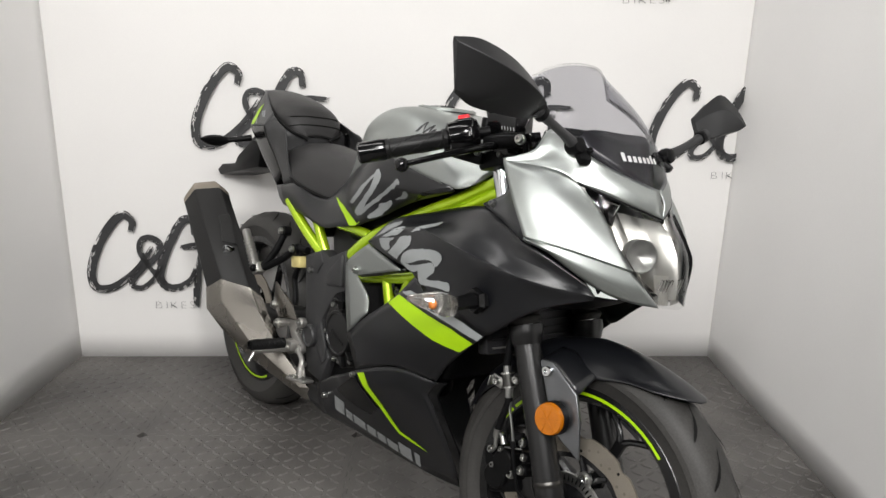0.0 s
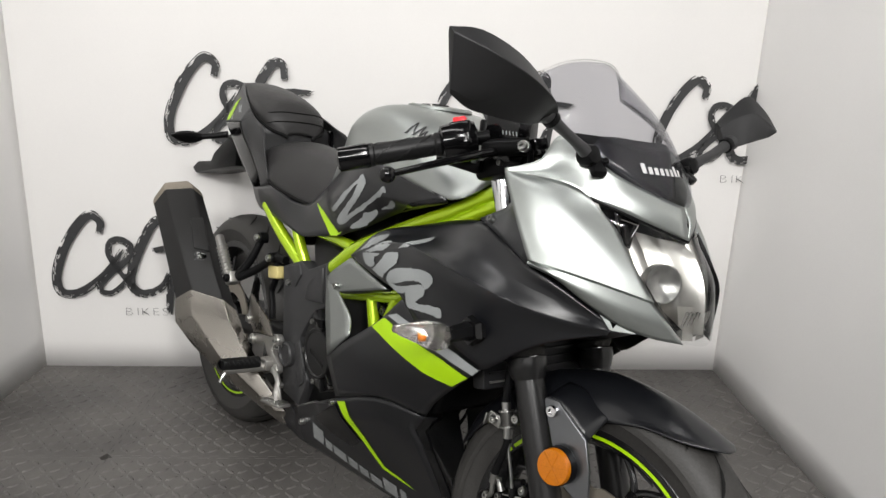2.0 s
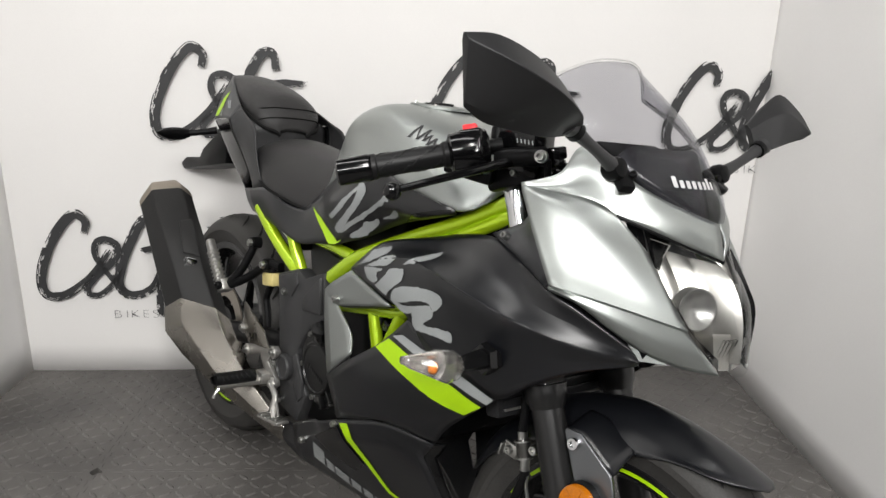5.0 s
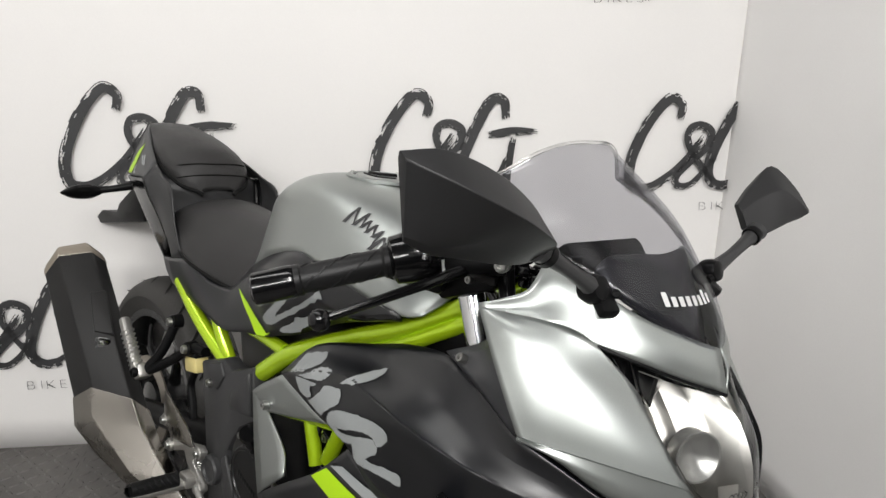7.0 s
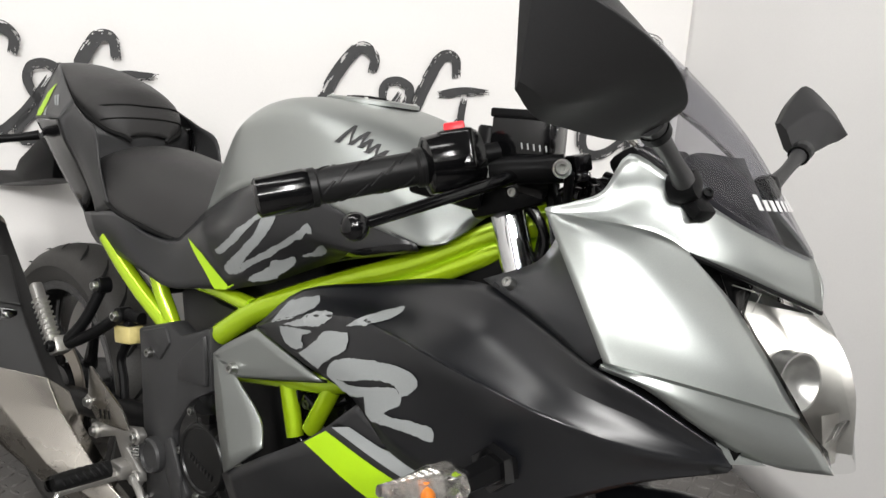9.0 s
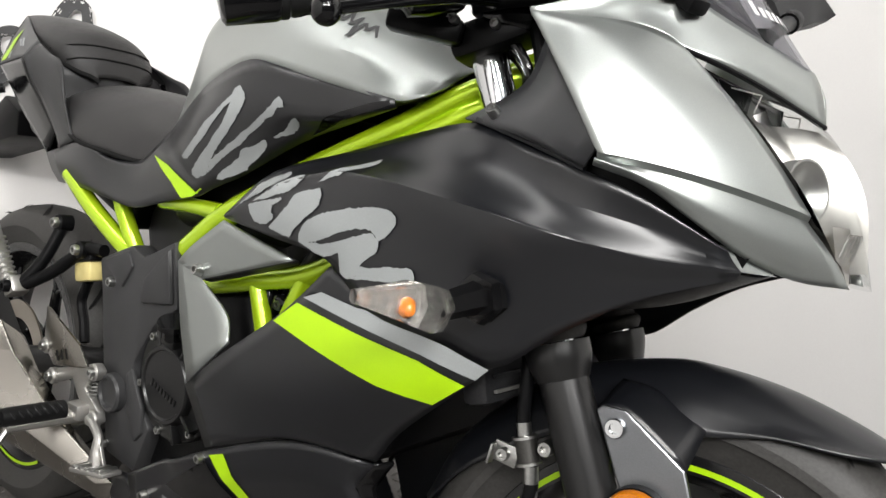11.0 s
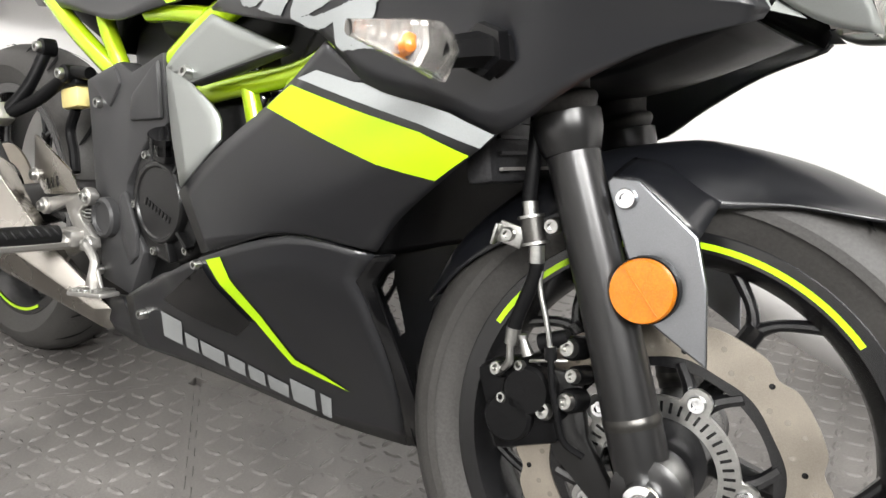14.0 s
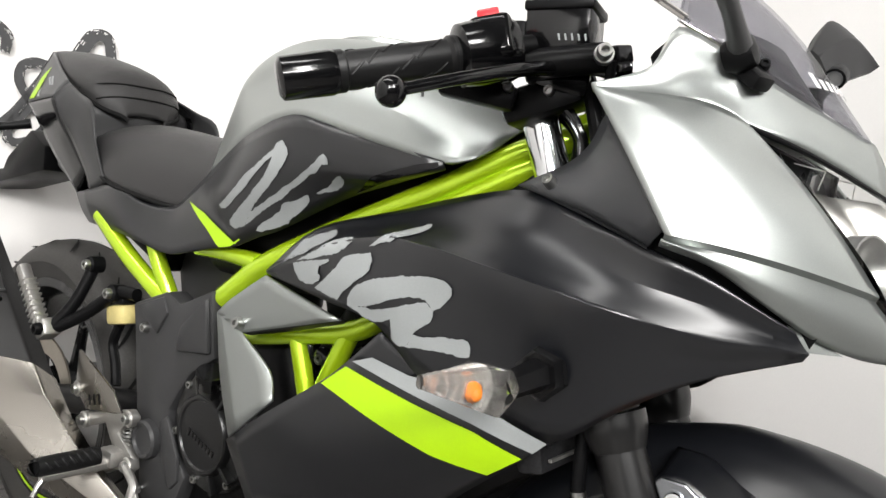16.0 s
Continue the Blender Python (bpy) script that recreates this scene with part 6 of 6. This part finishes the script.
# a maker's word on the belly panel, as slanted blocks
for o in ([(0.698, 0.269), (0.742, 0.267), (0.727, 0.228), (0.692, 0.231)], [(0.741, 0.252), (0.765, 0.249), (0.755, 0.224), (0.734, 0.227)],
          [(0.769, 0.249), (0.806, 0.242), (0.796, 0.217), (0.761, 0.224)], [(0.811, 0.241), (0.835, 0.235), (0.824, 0.211), (0.802, 0.216)],
          [(0.839, 0.234), (0.860, 0.228), (0.850, 0.203), (0.830, 0.209)], [(0.864, 0.227), (0.889, 0.218), (0.878, 0.194), (0.855, 0.202)],
          [(0.896, 0.231), (0.923, 0.221), (0.911, 0.183), (0.883, 0.192)], [(0.929, 0.218), (0.941, 0.213), (0.929, 0.177), (0.918, 0.180)]):
    decal("letter_block", o, on_lower, M_TEXT, lower)
# a model's word on the tank, as slanted black strokes
SQUIGGLE = [(0.826, 0.894), (0.836, 0.916), (0.848, 0.893), (0.860, 0.911), (0.864, 0.892), (0.872, 0.903), (0.878, 0.887), (0.886, 0.899), (0.894, 0.883), (0.902, 0.893), (0.902, 0.868), (0.912, 0.886), (0.920, 0.876), (0.926, 0.884), (0.938, 0.868)]
SQUIGGLE = [(0.858 + (x - 0.826) * 0.85, z - 0.002) for x, z in SQUIGGLE]
for k, ((x0, z0), (x1, z1)) in enumerate(zip(SQUIGGLE, SQUIGGLE[1:])):
    thick = 0.0020 if k % 2 else 0.0038
    decal("tank_mark", [(x0 - thick, z0), (x0 + thick, z0), (x1 + thick * 0.6, z1), (x1 - thick * 0.6, z1)], on_tank, M_INK, tank)
on_screen = bvh_of(screen)
M_WHITEDECAL = material("white_decal", (0.5, 0.5, 0.5), 0.5, 0, 0.03, 300, 0, 0.03, 9)
for k in range(8):
    y, tall = -0.052 + 0.0098 * k, 0.013 if k in (0, 6) else 0.009
    bm = bmesh.new()
    corners = []
    for yy, u in ((y, 0), (y + 0.0062, 0), (y + 0.0072, tall), (y + 0.001, tall)):
        hit = on_screen.ray_cast(Vector((2, yy, 0.892 + u)), Vector((-1, 0, 0)))[0]
        corners.append(bm.verts.new(hit + Vector((0.002, 0, 0.001))))
    bm.faces.new(corners)
    part("screen_mark", face_out(bm, (1, 0, 0)), M_WHITEDECAL, screen)


# ---- printed logos on the backdrop: loose brush strokes ----
C_PATH = [(0.034, -0.060), (0.040, -0.018), (0.000, 0.000), (-0.067, -0.079), (-0.110, -0.183), (-0.101, -0.248), (-0.042, -0.252), (0.040, -0.195), (0.110, -0.110)]
AND_PATH = [(0.150, -0.245), (0.108, -0.200), (0.064, -0.130), (0.068, -0.088), (0.100, -0.078), (0.130, -0.098), (0.118, -0.140), (0.066, -0.185), (0.030, -0.225), (0.036, -0.252), (0.075, -0.248), (0.120, -0.205), (0.148, -0.170)]
G_PATH = [(0.255, -0.070), (0.250, -0.022), (0.222, -0.014), (0.194, -0.046), (0.150, -0.131), (0.127, -0.203), (0.140, -0.243), (0.178, -0.254), (0.230, -0.230), (0.262, -0.175)]
BAR_PATH = [(0.202, -0.112), (0.270, -0.104), (0.347, -0.106)]
STEM_PATH = [(0.276, -0.118), (0.260, -0.200), (0.250, -0.290), (0.252, -0.325)]


def brush(bm, path, width, ox, oz, size, seed, lo=-9, hi=9):
    """A dry brush stroke made of side-by-side bristle strips, some of which break off."""
    rnd = random.Random(seed)
    pts = spline([(x, 0, z) for x, z in path], 26)
    strips = 12
    n = len(pts)
    for k in range(strips):
        a, b = k / strips - 0.5, (k + 1.04) / strips - 0.5
        dry = (0.25, 0.12, 0.20, 0.30, 0.42)[k] if k < 5 else 9
        start, end = rnd.randint(0, 5), n - 1 - rnd.randint(0, 7)
        last = None
        for i in range(start, end + 1):
            p = pts[i]
            d = (pts[min(i + 2, n - 1)] - pts[max(i - 2, 0)]).normalized()
            side_way = Vector((-d.z, 0, d.x))
            f = i / (n - 1)
            w = width * 0.9 * (0.70 + 0.35 * math.sin(math.pi * min(1, f * 1.1))) * (1 + 0.10 * noise.noise(Vector((seed * 1.7, i * 0.11, k * 0.13))))
            gap = noise.noise(Vector((seed * 3.3 + k * 5.1, i * 0.16, 0))) * (0.6 + 0.8 * f) > dry
            row = []
            for e in (a, b):
                q = p + side_way * (w * e)
                x, z = ox + q.x * size, oz + q.z * size
                x = min(x, hi)
                row.append(bm.verts.new((x, wall_y(z) - 0.016, z)))
            if last and not gap and row[0].co.x > lo and not (last[0].co.x >= hi and row[0].co.x >= hi):
                try:
                    bm.faces.new((last[0], last[1], row[1], row[0]))
                except ValueError:
                    pass
            last = None if gap else row
    return bm


def logo(ox, oz, size=1.0, seed=0, hi=9):
    bm = bmesh.new()
    for k, (path, w) in enumerate(((C_PATH, 0.034), (AND_PATH, 0.026), (G_PATH, 0.034), (BAR_PATH, 0.026), (STEM_PATH, 0.026))):
        brush(bm, path, w, ox, oz, size, seed + k, hi=hi)
    face_out(bm, (0, -1, 0))
    for v in [v for v in bm.verts if not v.link_faces]:
        bm.verts.remove(v)
    part("printed_logo", bm, M_INK, wall_north, "black brush-stroke logo print", smooth=0)
    bm = bmesh.new()
    for k, ch in enumerate("BIKES"):
        x, z = ox + size * (0.100, 0.138, 0.153, 0.190, 0.222)[k], oz - size * 0.328
        if x + 0.022 * size > hi:
            break
        text = bpy.data.curves.new("word", "FONT")
        text.body, text.size, text.offset = ch, 0.0375 * size, -0.0011
        holder = bpy.data.objects.new("word", text)
        word = bpy.data.meshes.new_from_object(holder)
        n0 = len(bm.verts)
        bm.from_mesh(word)
        bm.verts.ensure_lookup_table()
        for v in bm.verts[n0:]:
            a, b = v.co.x * 1.35, v.co.y
            v.co = (x + a, wall_y(z + b) - 0.014, z + b)
        bpy.data.objects.remove(holder)
        bpy.data.meshes.remove(word)
        bpy.data.curves.remove(text)
    part("printed_word", face_out(bm, (0, -1, 0)), M_GREYINK, wall_north, smooth=0)


wall_north = bpy.data.objects["wall_north"]
logo(-0.726, 1.003, 1.0, 1)
logo(0.097, 0.972, 1.0, 11)
logo(0.815, 0.950, 0.97, 21, hi=1.035)
logo(-1.115, 0.507, 1.0, 31)
logo(-0.285, 1.575, 1.0, 41)
logo(0.488, 1.535, 1.0, 51)

# ---- interlocking floor mats ----
TILE, TEETH = 0.611, 12


def edge_run(n=TEETH):
    """Dovetail teeth along a unit edge: pairs of (along, outward)."""
    out = []
    for k in range(n):
        a = k / n
        for u, h in ((0.22, 0), (0.14, 1), (0.64, 1), (0.56, 0)):
            out.append((a + (u + 0.1) / n, (0.5 if h else -0.5)))
    return out


def mat_mesh():
    bm = bmesh.new()
    deep = 0.010
    ring = []
    run = edge_run()
    for u, h in run:
        ring.append((u * TILE, h * deep))
    for u, h in run:
        ring.append((TILE + h * deep, u * TILE))
    for u, h in reversed(run):
        ring.append((u * TILE, TILE + h * deep))
    for u, h in reversed(run):
        ring.append((h * deep, u * TILE))
    c = TILE / 2
    shrink = 0.9994
    base = [bm.verts.new((c + (x - c) * shrink, c + (y - c) * shrink, -0.014)) for x, y in ring]
    mid = [bm.verts.new((c + (x - c) * shrink, c + (y - c) * shrink, -0.0012)) for x, y in ring]
    top = [bm.verts.new((c + (x - c) * (shrink - 0.0010), c + (y - c) * (shrink - 0.0010), 0)) for x, y in ring]
    n = len(ring)
    for a, b in ((base, mid), (mid, top)):
        for i in range(n):
            bm.faces.new((a[i], a[(i + 1) % n], b[(i + 1) % n], b[i]))
    f = bm.faces.new(top)
    f.normal_update()
    if f.normal.z < 0:
        bmesh.ops.reverse_faces(bm, faces=bm.faces)
    bmesh.ops.triangulate(bm, faces=[f])
    # raised leaf-shaped treads, turned one way and the other
    count = 17
    pitch = (TILE - 0.03) / count
    for i in range(count):
        for j in range(count):
            x, y = 0.015 + (i + 0.5) * pitch, 0.015 + (j + 0.5) * pitch
            a = radians(42 if (i + j) % 2 else -42) 
            ca, sa = math.cos(a), math.sin(a)
            at = lambda u, v, z: bm.verts.new((x + u * ca - v * sa, y + u * sa + v * ca, z))
            lo = [at(u, v, 0.0001) for u, v in ((-0.0180, 0), (-0.009, -0.0056), (0.009, -0.0056), (0.0180, 0), (0.009, 0.0056), (-0.009, 0.0056))]
            hi = [at(u, v, 0.0026) for u, v in ((-0.012, 0), (-0.006, -0.0026), (0.006, -0.0026), (0.012, 0), (0.006, 0.0026), (-0.006, 0.0026))]
            for k in range(6):
                bm.faces.new((lo[k], lo[(k + 1) % 6], hi[(k + 1) % 6], hi[k]))
            bm.faces.new(hi)
    me = bpy.data.meshes.new("foam_mat")
    bm.to_mesh(me)
    bm.free()
    me.materials.append(M_MAT)
    return me


mat_data = mat_mesh()
for i in range(-3, 4):
    for j in range(-4, 2):
        tile = new("foam_mat", mat_data)
        tile.parent = floor
        tile.location = (-0.855 + TILE * (i + 1), 1.935 + TILE * j, 0)
